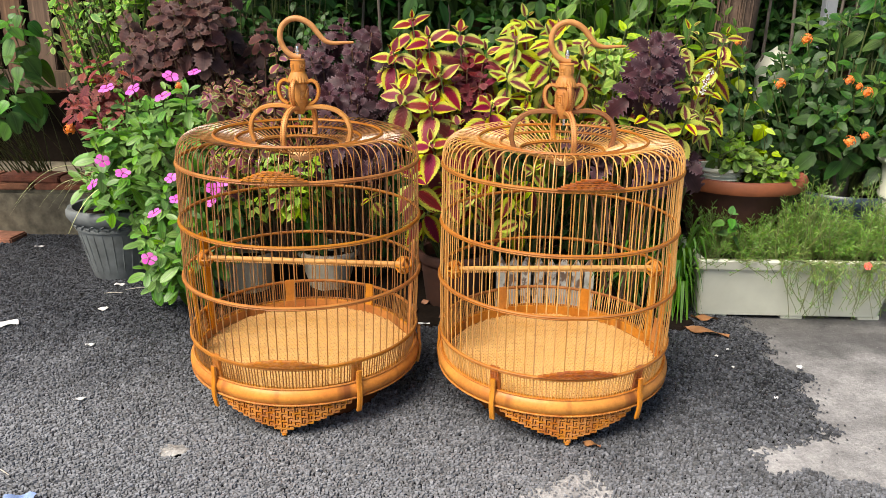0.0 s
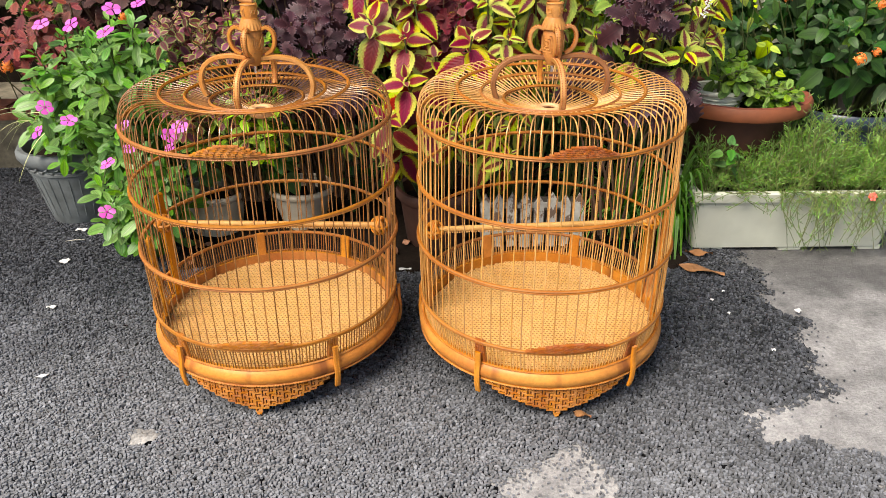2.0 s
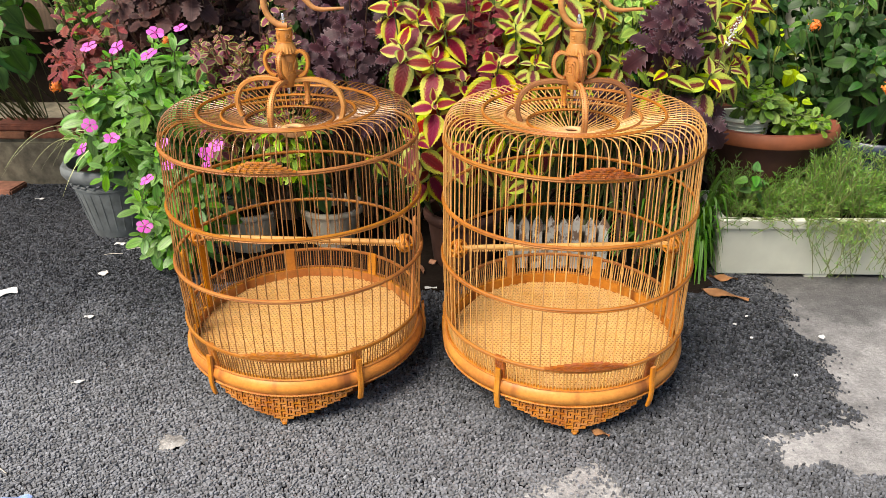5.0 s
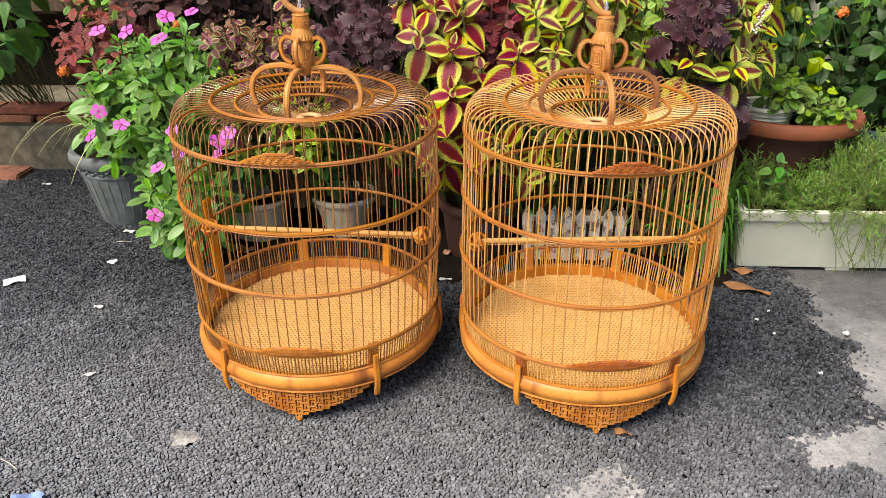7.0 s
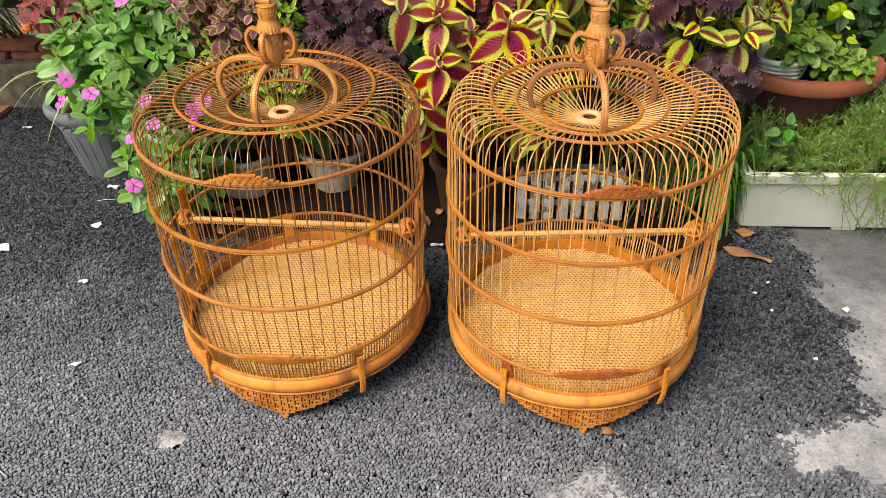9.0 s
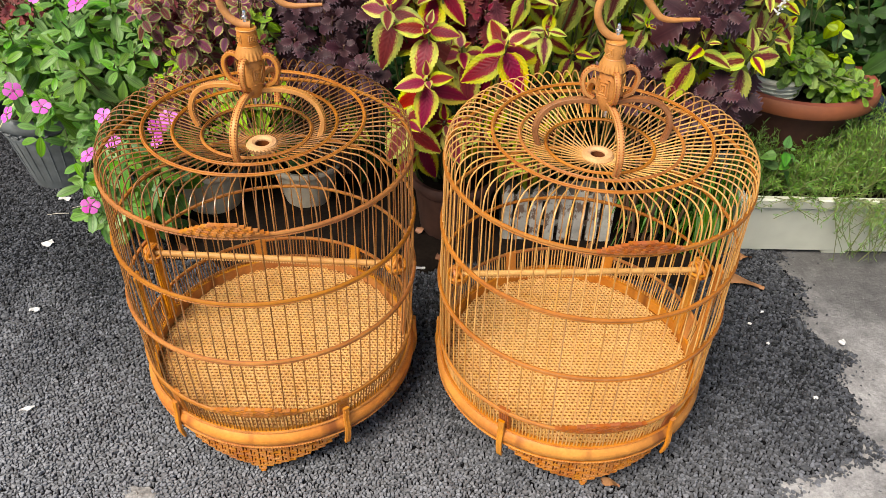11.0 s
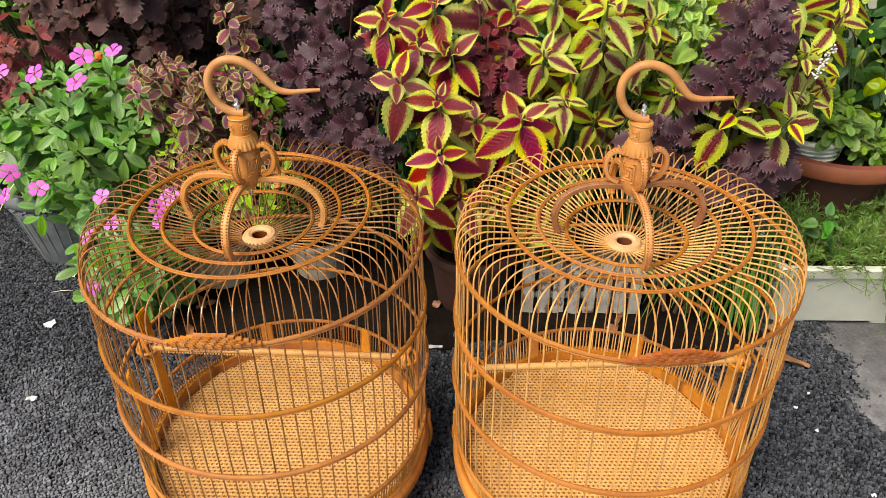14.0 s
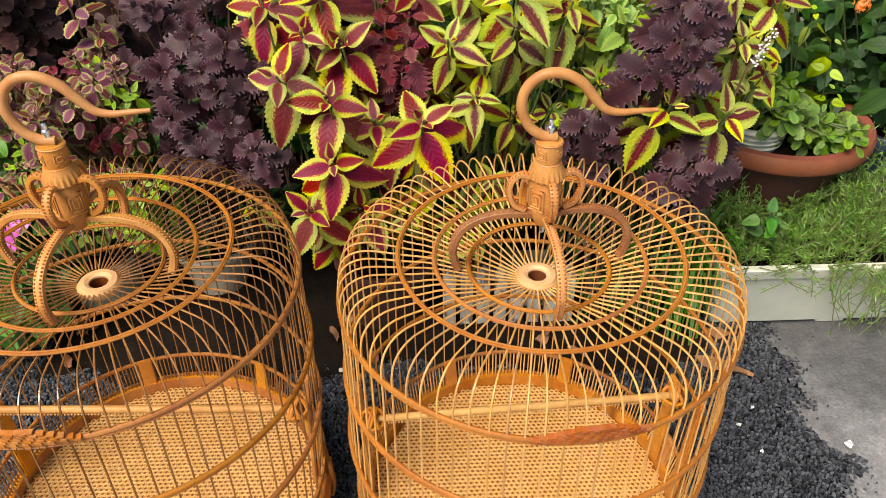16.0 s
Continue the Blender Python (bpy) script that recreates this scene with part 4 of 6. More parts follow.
def taper(cage, girth):
    """Gives the cage its girth at the base band, the four hoops and the top; the crown stays as it is."""
    crown = ("crown_", "turned_urn", "fluted_cup", "neck", "hook", "bolt", "hub")
    seen = set()
    for ob in cage.children_recursive:
        if ob.name.startswith(crown) or ob.parent.name.startswith(crown) or ob.data in seen:
            continue
        seen.add(ob.data)
        co = np.empty(len(ob.data.vertices) * 3, dtype=np.float32)
        ob.data.vertices.foreach_get("co", co)
        co = co.reshape(-1, 3)
        f = np.interp(co[:, 2], (0.0, 0.112, 0.158, 0.2815, 0.396, 0.5125, 0.545, 0.60), girth)
        co[:, 0] *= f
        co[:, 1] *= f
        ob.data.vertices.foreach_set("co", co.ravel())
        ob.data.update()


bird_cage((-0.2917, 1.4949, 0.0), (1.33, 0.30), -2.0, 0.0, M_BAR_DARK, M_CROWN, M_CARVED, (0.004, -0.003), -5, -1, 6, (0.008, -0.009), -2.65, 1.05,
          (0.95, 0.951, 0.976, 0.994, 0.988, 0.975, 0.972, 0.972), "round bamboo bird cage with darker thin bars and carved base")
bird_cage((0.2355, 1.4762, 0.0), (1.58, -0.42), 3.0, 0.0, M_BAR_PALE, M_CROWN_DARK, M_CARVED_RED, (0.001, 0.003), 1, 1, -4, (0.0, 0.001), -4.6, 1.0,
          (0.947, 0.947, 0.976, 0.984, 0.972, 0.962, 0.967, 0.967), "round bamboo bird cage with pale honey bars and dark crown")

# ---- leaves ----
class Leaf:
    """A leaf one unit long along y, in a few variants that share their meshes."""

    def __init__(self, name, material, width, nseg=12, serr=0.08, peak=0.38, fold=0.25, droop=0.25, cols=5, point=1.0, lobes=0.0, ripple=0.0, variants=4, tooth=2):
        self.name, self.items = name, []
        r = random.Random(name)
        ts = {5: (-1, -0.6, 0, 0.6, 1), 3: (-1, 0, 1), 7: (-1, -0.82, -0.45, 0, 0.45, 0.82, 1)}[cols]
        for k in range(variants):
            V, UV, F = [], [], []
            dr, fo, tw = droop * r.uniform(0.5, 1.5), fold * r.uniform(0.5, 1.5), r.uniform(-0.25, 0.25)
            bend = r.uniform(-0.06, 0.06)
            for i in range(nseg + 1):
                u = i / nseg
                e = math.log(0.5) / math.log(peak)
                w = width * 0.5 * max(0.0, math.sin(math.pi * u ** e)) ** (0.75 if u < peak else 0.75 * point)
                if u < 0.06:
                    w = max(w, 0.02)
                zig = (1 if (i // (tooth // 2 if tooth > 1 else 1)) % 2 else -1)
                for t in ts:
                    a = abs(t)
                    ww = w
                    uu = u
                    if a == 1 and 0 < i < nseg:
                        ww = w * (1 + serr * zig + lobes * math.sin(i * 2.1 + k))
                        uu = u + 0.018 * zig * (serr > 0)
                    elif a in (0.82, 0.6) and serr > 0.2 and 0 < i < nseg:
                        ww = w * (1 + 0.4 * serr * zig)
                    x = t * ww
                    z = fo * abs(x) - dr * u * u + ripple * a * math.sin(i * (1.571 if tooth > 2 else 2.4) + (1.3 if t > 0 else 0)) * width * (w > 0.03) + tw * x * u
                    V.append((x + bend * u * u, uu, z))
                    UV.append((u, 1 - a))
            c = len(ts)
            for i in range(nseg):
                for j in range(c - 1):
                    F.append((i * c + j, i * c + j + 1, (i + 1) * c + j + 1, (i + 1) * c + j))
            me = bpy.data.meshes.new(name)
            me.from_pydata(V, [], F)
            put_uv(me, np.array(UV))
            me.materials.append(material)
            me.shade_smooth()
            self.items.append((me, np.array(V), np.array(F), np.array(UV)))
        self.material = material


def joined(name, entries, parent, label=""):
    """Leaves past the nearest few hundred, joined into one mesh of kind stuff."""
    Vs, Fs, UVs, b = [], [], [], 0
    for leaf, k, m in entries:
        me, V, F, UV = leaf.items[k]
        M = np.array(m)
        Vs.append(V @ M[:3, :3].T + M[:3, 3])
        Fs.append(F + b)
        UVs.append(UV)
        b += len(V)
    V, F, UV = np.concatenate(Vs), np.concatenate(Fs), np.concatenate(UVs)
    me = bpy.data.meshes.new(name)
    me.from_pydata(V.tolist(), [], F.tolist())
    put_uv(me, UV)
    me.materials.append(entries[0][0].material)
    me.shade_smooth()
    ob = child(name, me, parent, None, label)
    return tagged(ob, kind="stuff")


def frame_of(direction):
    d = Vector(direction).normalized()
    return d.to_track_quat("Z", "Y").to_matrix().to_4x4()


def whorl(out, leaf, tip, direction, size, pairs, r, spread=(60, -12), gap=0.32, young=0.3, start=None, per=2):
    """Leaf pairs crosswise down a shoot, small and upright at the tip, large and spreading below."""
    base = Matrix.Translation(tip) @ frame_of(direction)
    a0 = r.uniform(0, 360) if start is None else start
    for k in range(pairs):
        f = k / max(1, pairs - 1)
        sz = size * (young + (1 - young) * min(1.0, f * 1.25))
        el = spread[0] + (spread[1] - spread[0]) * f ** 0.7
        for h in range(per):
            s2 = sz * r.uniform(0.82, 1.12)
            m = base @ pose(0, 0, -gap * size * k * (0.35 + 0.65 * f), 0, 0, a0 + 90 * k + h * 360 / per + r.uniform(-14, 14)) @ pose(0, 0.006, 0, el + r.uniform(-14, 14), r.uniform(-12, 12), 0)
            out.append((leaf, r.randrange(len(leaf.items)), m @ Matrix.Diagonal((s2, s2, s2, 1))))


def stem(s, root, tip, r0, r1, r, bow=0.03):
    a, b = Vector(root), Vector(tip)
    mid = a.lerp(b, 0.55) + Vector((r.uniform(-bow, bow), r.uniform(-bow, bow) + 0.01, bow * 0.8))
    P = smooth_path([a, a.lerp(mid, 0.5) + Vector((0, 0, 0.01)), mid, b], 4)
    tube(s, P, [r0 + (r1 - r0) * i / (len(P) - 1) for i in range(len(P))], 6)


def plant(name, label, root, leaves, stems, stem_mat, category="plant", cap=290, leaf_label=""):
    """A plant from leaf entries and stem end points, all in world places."""
    p = thing(name, root, label, category)
    back = Matrix.Translation(-Vector(root))
    leaves = sorted(leaves, key=lambda e: e[2].translation.y - 0.4 * e[2].translation.z)
    for leaf, k, m in leaves[:cap]:
        child("leaf", leaf.items[k][0], p, back @ m)
    rest = {}
    for e in leaves[cap:]:
        rest.setdefault(e[0].name, []).append((e[0], e[1], back @ e[2]))
    for es in rest.values():
        joined("foliage", es, p)
    for s in stems:
        s.v = [tuple(Vector(v) - Vector(root)) for v in s.v]
        part("stem", s, stem_mat, p)
    return p


def shoots_plant(name, label, root, leaf, shoots, stem_mat, seed, size, pairs, spread=(60, -12), gap=0.32, lean=(0, -0.35, 1), r0=0.004, category="plant", cap=290, jitter=0.35, young=0.3, per=2):
    """shoots: (x, y, z[, size factor]) of the tips; every shoot rises from the root."""
    r = random.Random(seed)
    out, stems = [], []
    for sh in shoots:
        k = sh[3] if len(sh) > 3 else 1.0
        d = Vector(lean) + Vector((r.uniform(-jitter, jitter), r.uniform(-jitter, jitter), 0)) + Vector((sh[0] - root[0], sh[1] - root[1], 0)) * 0.5
        whorl(out, leaf, Vector(sh[:3]), d, size * k * r.uniform(0.85, 1.12), pairs, r, spread, gap, young, None, per)
        s = Soup()
        wide = 0.6 if abs(sh[0] - root[0]) > 0.16 else 0.25
        stem(s, (root[0] + wide * (sh[0] - root[0]) + r.uniform(-0.03, 0.03), root[1] + r.uniform(-0.03, 0.03), root[2]), sh[:3], r0, r0 * 0.45, r)
        stems.append(s)
    return plant(name, label, root, out, stems, stem_mat, category, cap)


def cloud(seed, n, lo, hi, top=None):
    """Shoot tips scattered through a rounded box, thicker on the outside."""
    r = random.Random(seed)
    out = []
    while len(out) < n:
        p = [r.uniform(-1, 1) for _ in range(3)]
        q = sum(abs(c) ** 2.6 for c in p)
        if q < 1 and q > 0.12:
            out.append(tuple(lo[i] + (p[i] + 1) / 2 * (hi[i] - lo[i]) for i in range(3)) + (r.uniform(0.75, 1.15),))
    return out


LF_COLEUS = Leaf("leaf", L_COLEUS, 0.64, 26, 0.045, 0.37, 0.22, 0.30, 5)
LF_COLEUS_Y = Leaf("leaf", L_COLEUS_Y, 0.56, 26, 0.05, 0.37, 0.22, 0.30, 5)
LF_YOUNG = Leaf("leaf", L_YOUNG, 0.52, 14, 0.08, 0.38, 0.22, 0.3, 5)
LF_PURPLE = Leaf("leaf", L_PURPLE, 0.80, 22, 0.24, 0.45, 0.18, 0.45, 5, 0.6, 0.06, 0.012, 6, 4)
LF_BROWN = Leaf("leaf", L_BROWN, 0.85, 12, 0.16, 0.44, 0.12, 0.35, 5, 0.7, 0.05, 0.05)
LF_RED = Leaf("leaf", L_RED, 0.62, 16, 0.34, 0.5, 0.12, 0.3, 5, 0.6, 0.1, 0.05)
LF_RUST = Leaf("leaf", L_RUST, 0.5, 16, 0.38, 0.5, 0.12, 0.3, 5, 0.6, 0.1, 0.05)
LF_SMALL = Leaf("leaf", L_SMALL, 0.78, 10, 0.10, 0.45, 0.15, 0.3, 5, 0.7)
LF_VINCA = Leaf("leaf", L_VINCA, 0.42, 8, 0.0, 0.52, 0.22, 0.22, 5, 0.6)
LF_LANTANA = Leaf("leaf", L_LANTANA, 0.58, 9, 0.06, 0.36, 0.2, 0.28, 5)
LF_MID = Leaf("leaf", L_MID, 0.5, 12, 0.05, 0.4, 0.2, 0.3, 5)
LF_ROSETTE = Leaf("leaf", L_LIME, 0.58, 12, 0.10, 0.58, 0.16, 0.18, 5, 0.5)
LF_HEART = Leaf("leaf", L_HEART, 0.72, 9, 0.0, 0.34, 0.22, 0.35, 5)
LF_BIG = Leaf("leaf", L_BIG, 0.74, 10, 0.0, 0.32, 0.16, 0.3, 5)
LF_HEDGE = Leaf("leaf", L_HEDGE, 0.46, 4, 0.0, 0.42, 0.2, 0.25, 3)
LF_CREAM = Leaf("leaf", L_CREAM, 0.62, 16, 0.22, 0.45, 0.15, 0.35, 5, 0.6, 0.06)
LF_LIGHT = Leaf("leaf", L_LIGHT, 0.56, 6, 0.0, 0.5, 0.2, 0.25, 5, 0.6)

# ---- pots and planters ----
def pot(name, at, r_top, r_bot, h, material, label, rim=0.012, rim_h=0.03, band=True, soil=True):
    p = thing(name, at, label, "plant pot")
    s = Soup()
    pr = [(0.0, 0.0), (r_bot * 0.96, 0.0), (r_bot, 0.004), (r_top - 0.004, h - rim_h)]
    if band:
        q = r_bot + (r_top - r_bot) * 0.72
        pr = pr[:3] + [(q, h * 0.70), (q + 0.005, h * 0.71), (q + 0.006, h * 0.74), (q + 0.002, h * 0.755)] + pr[3:]
    pr += [(r_top + rim * 0.3, h - rim_h + 0.002), (r_top + rim, h - rim_h * 0.6), (r_top + rim, h - rim_h * 0.25), (r_top + rim * 0.5, h), (r_top - 0.006, h - 0.001), (r_top - 0.010, h - 0.02), (r_bot - 0.004, 0.012), (0.0, 0.012)]
    lathe(s, pr, 48)
    part("pot_body", s, material, p)
    if soil:
        s = Soup()
        rs = r_top - 0.012
        lathe(s, [(0.0, h - 0.022), (rs * 0.6, h - 0.025), (rs, h - 0.034)], 32)
        part("soil", s, M_SOIL_SHADED, p, "dark potting soil")
    return p


grey_pot = pot("plant_pot", (-1.006, 2.225, 0.0), 0.128, 0.082, 0.225, M_GREYPOT, "grey plastic pot with a moulded rim and band", 0.013, 0.04)
_s = Soup()
for _k in range(26):
    # leafy scrolls between the rim and the band, shallow flutes below
    _a = _k * 360 / 26
    tube(_s, smooth_path([polar(0.1185 + 0.0035 * _j, _a + 5 * math.sin(_j * 2.1), 0.166 + 0.0060 * _j) for _j in range(4)], 3), [0.002, 0.003, 0.0036, 0.0036, 0.0032, 0.003, 0.0032, 0.0034, 0.003, 0.0016], 5)
    tube(_s, [polar(0.0880, _a + 7, 0.03), polar(0.1035, _a + 7, 0.10), polar(0.1140, _a + 7, 0.150)], [0.001, 0.0016, 0.001], 5)
part("pot_relief", _s, M_GREYPOT, grey_pot, "moulded leafy scrolls and flutes")
pot("plant_pot", (-0.580, 2.10, 0.0), 0.083, 0.066, 0.125, M_BEIGEPOT, "chalky off-white plastic pot on the ground", 0.006, 0.02, False)
pot("plant_pot", (-0.345, 2.13, 0.0), 0.088, 0.055, 0.125, M_BEIGEPOT, "chalky off-white tapered pot on the ground", 0.006, 0.02, False)
# shade of the plants is in the colour of this pot and the bowl's body
pot("plant_pot", (0.03, 2.02, 0.0), 0.10, 0.08, 0.16, M_TERRA_SHADED, "old terracotta pot with deep shade put into its colour", 0.008, 0.03, False)
bowl = pot("plant_pot", (0.840, 2.17, 0.0), 0.168, 0.07, 0.362, M_TERRA_SHADED, "wide terracotta bowl pot, its body coloured as in shade", 0.012, 0.030, False)
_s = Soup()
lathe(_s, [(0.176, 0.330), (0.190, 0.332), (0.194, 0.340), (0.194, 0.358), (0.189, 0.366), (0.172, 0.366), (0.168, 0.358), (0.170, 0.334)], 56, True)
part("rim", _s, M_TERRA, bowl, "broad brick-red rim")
ribbed_pot = pot("plant_pot", (0.770, 2.115, 0.336), 0.066, 0.056, 0.056, M_WHITEPOT, "small ribbed white plastic pot standing in a terracotta bowl", 0.006, 0.014, False)
for _z in (0.012, 0.024, 0.034):
    _s = Soup()
    tube(_s, circle(0.0575 + 0.16 * _z, _z, 40), 0.0022, 6, True)
    part("rib", _s, M_WHITEPOT, ribbed_pot)
pot("plant_pot", (1.355, 2.12, 0.0), 0.115, 0.085, 0.43, M_WHITEPOT, "tall white ceramic pot beyond the trough", 0.014, 0.03, True)
pot("plant_pot", (1.22, 2.30, 0.0), 0.17, 0.12, 0.30, M_BLUEPOT, "dark blue glazed pot", 0.012, 0.04, False)


def trough():
    t = thing("planter_trough", (0.944, 2.0, 0.0), "long white plastic trough planter on low feet", "planter")
    s = Soup()
    lx, ly, h = 0.262, 0.102, 0.181

    def loft(profile, cr=0.012):
        # a rounded rectangle carried up and down the (inset, z) profile
        out = []
        for inset, z in profile:
            a, b = lx * (0.94 + 0.06 * (z / h)) - inset, ly * (0.62 + 0.38 * (z / h)) - inset
            for sx, sy, t0 in ((1, 1, 0), (-1, 1, 90), (-1, -1, 180), (1, -1, 270)):
                for q in (0, 30, 60, 90):
                    t = radians(t0 + q)
                    out.append((sx * (a - cr) + cr * math.cos(t), sy * (b - cr) + cr * math.sin(t), z))
        m = 16
        f = [(j * m + i, j * m + (i + 1) % m, (j + 1) * m + (i + 1) % m, (j + 1) * m + i) for j in range(len(profile) - 1) for i in range(m)]
        f.append(tuple(range(m - 1, -1, -1)))
        if profile[-1][1] < h * 0.5:
            f.append(tuple((len(profile) - 1) * m + i for i in range(m)))
        s.add(out, f)

    loft([(0.0, 0.012), (0.0, h - 0.026), (0.004, h - 0.0255), (0.006, 0.022)])
    part("trough_body", s, M_WHITEPOT, t)
    s = Soup()
    loft([(0.003, h - 0.028), (-0.008, h - 0.027), (-0.009, h - 0.004), (-0.006, h), (0.006, h), (0.007, h - 0.026)])
    s.f = [q for q in s.f if len(q) == 4]
    part("rim", s, M_WHITEPOT, t)
    for x in (-0.195, 0.012, 0.222):
        s = Soup()
        soft_box(s, (x - 0.03, -ly * 0.60, 0.0), (x + 0.03, ly * 0.60, 0.013), 0.002)
        part("trough_foot", s, M_WHITEPOT, t)
    s = Soup()
    n = 14
    v = [(-lx * 0.97 + 2 * lx * 0.97 * i / n, -ly * 0.93 + 2 * ly * 0.93 * j / 6, h - 0.03 + rng.uniform(-0.006, 0.006)) for j in range(7) for i in range(n + 1)]
    s.add(v, [(j * (n + 1) + i, j * (n + 1) + i + 1, (j + 1) * (n + 1) + i + 1, (j + 1) * (n + 1) + i) for j in range(6) for i in range(n)])
    part("soil", s, M_SOIL_SHADED, t)


trough()


def picket_planter():
    p = thing("picket_planter", (0.268, 1.96, 0.0), "weathered white picket fence planter box with flaking paint", "planter")
    s = Soup()
    soft_box(s, (-0.12, 0.022, 0.0), (0.14, 0.13, 0.10), 0.004)
    part("box", s, M_GREYWOOD, p)
    for k in range(8):
        x = -0.112 + k * 0.0345
        hgt = 0.158 + rng.uniform(-0.006, 0.006)
        s = Soup()
        v = []
        for y in (-0.006, 0.004):
            v += [(x - 0.0125, y, 0.0), (x + 0.0125, y, 0.0), (x + 0.0125, y, hgt - 0.022), (x, y, hgt), (x - 0.0125, y, hgt - 0.022)]
        s.add(v, [(0, 1, 2, 3, 4), (9, 8, 7, 6, 5), (0, 5, 6, 1), (1, 6, 7, 2), (2, 7, 8, 3), (3, 8, 9, 4), (4, 9, 5, 0)])
        part("picket", s, M_PICKET, p, "", None, False)
    for z in (0.045, 0.115):
        s = Soup()
        soft_box(s, (-0.126, 0.0045, z), (0.146, 0.0115, z + 0.016), 0.002)
        part("rail", s, M_PICKET, p)


picket_planter()

# ---- plants ----
# coleus with red leaves and yellow-green rims, between and behind the cages
COLEUS = [(-0.036, 1.82, 0.585, 1.0), (0.106, 1.715, 0.60, 1.0), (-0.112, 1.84, 0.615, 0.85), (-0.046, 1.90, 0.735, 0.95), (-0.075, 1.89, 0.665, 0.85), (-0.015, 1.89, 0.645, 0.9),
          (-0.035, 1.79, 0.495, 0.95), (-0.08, 1.78, 0.415, 0.8), (-0.135, 1.93, 0.70, 0.8), (0.03, 1.97, 0.75, 0.85), (-0.09, 1.98, 0.775, 0.85), (0.03, 1.86, 0.53, 0.75), (0.0, 1.82, 0.39, 0.75),
          (0.09, 1.84, 0.50, 0.75), (0.0, 1.92, 0.56, 0.75), (0.11, 1.93, 0.56, 0.7), (-0.05, 1.86, 0.33, 0.7), (0.06, 1.88, 0.36, 0.7), (0.10, 1.98, 0.70, 0.75)]
YELLOW = [(0.146, 1.87, 0.655, 0.78), (0.247, 1.86, 0.742, 0.98), (0.19, 1.84, 0.578, 0.7), (0.248, 1.86, 0.678, 0.85), (0.337, 1.90, 0.70, 0.85), (0.374, 1.95, 0.635, 0.65), (0.40, 1.93, 0.565, 0.65),
          (0.17, 1.94, 0.735, 0.8), (0.30, 1.93, 0.63, 0.75), (0.21, 1.92, 0.61, 0.7), (0.28, 1.96, 0.76, 0.8), (0.16, 1.95, 0.52, 0.7), (0.26, 1.93, 0.50, 0.7), (0.33, 1.95, 0.50, 0.65), (0.36, 2.0, 0.74, 0.75), (0.20, 2.0, 0.79, 0.8)]
shoots_plant("coleus", "coleus with crimson leaves and yellow-green toothed rims", (0.03, 2.02, 0.13), LF_COLEUS, COLEUS, M_STEM, 11, 0.112, 5, (66, -38), 0.27, (0, -0.95, 1), jitter=0.22, young=0.24)
shoots_plant("coleus", "yellow-green coleus with red leaf centres behind a cage", (0.24, 2.05, 0.1), LF_COLEUS_Y, YELLOW, M_STEM, 28, 0.102, 5, (66, -38), 0.29, (0, -0.9, 1), jitter=0.25, young=0.24)
COLEUS_Y = [(0.48, 1.80, 0.575, 0.9), (0.573, 1.80, 0.56, 1.0), (0.565, 1.90, 0.71, 0.8), (0.615, 1.90, 0.64, 0.75), (0.684, 1.95, 0.69, 0.85), (0.64, 1.88, 0.56, 0.8), (0.60, 1.93, 0.77, 0.75), (0.70, 1.97, 0.75, 0.75),
            (0.54, 1.87, 0.63, 0.75), (0.66, 1.93, 0.62, 0.75), (0.69, 1.95, 0.56, 0.7), (0.51, 1.95, 0.74, 0.7)]
COLEUS_LOW = [(0.17, 1.84, 0.37, 1.0), (0.22, 1.85, 0.42, 0.9), (0.13, 1.83, 0.44, 1.0), (0.20, 1.83, 0.31, 0.9), (0.08, 1.84, 0.36, 0.8), (-0.20, 1.93, 0.33, 0.7), (-0.08, 1.90, 0.28, 0.7)]
shoots_plant("coleus", "yellow-green coleus hanging low behind a cage", (0.16, 2.02, 0.1), LF_COLEUS_Y, COLEUS_LOW, M_STEM, 27, 0.085, 4, (30, -55), 0.4, (0, -0.9, 1))
shoots_plant("coleus", "coleus with yellow-green leaves and dark red centres", (0.56, 2.05, 0.1), LF_COLEUS_Y, COLEUS_Y, M_STEM, 12, 0.105, 5, (62, -42), 0.29, (0.1, -0.8, 1), young=0.24)
shoots_plant("coleus", "lime green variegated coleus behind the hooks", (0.40, 2.1, 0.1), LF_YOUNG,
             [(0.43, 1.92, 0.66), (0.37, 1.95, 0.74), (0.45, 1.98, 0.76), (0.33, 1.97, 0.64), (0.28, 1.99, 0.62), (0.42, 1.96, 0.58), (0.36, 1.92, 0.50), (0.16, 2.02, 0.66), (0.22, 2.03, 0.60), (0.08, 2.05, 0.72), (0.46, 2.02, 0.70)],
             M_STEM, 13, 0.075, 6, (70, -30), 0.33, (0, -0.7, 1))
shoots_plant("coleus", "pale cream-green frilled coleus below the hook", (0.40, 2.06, 0.1), LF_CREAM,
             [(0.405, 1.96, 0.705), (0.44, 1.96, 0.695), (0.42, 1.945, 0.67), (0.39, 1.97, 0.68), (0.42, 1.98, 0.725), (0.45, 1.97, 0.67)], M_STEM, 29, 0.05, 6, (70, -30), 0.3, (0, -0.9, 1))
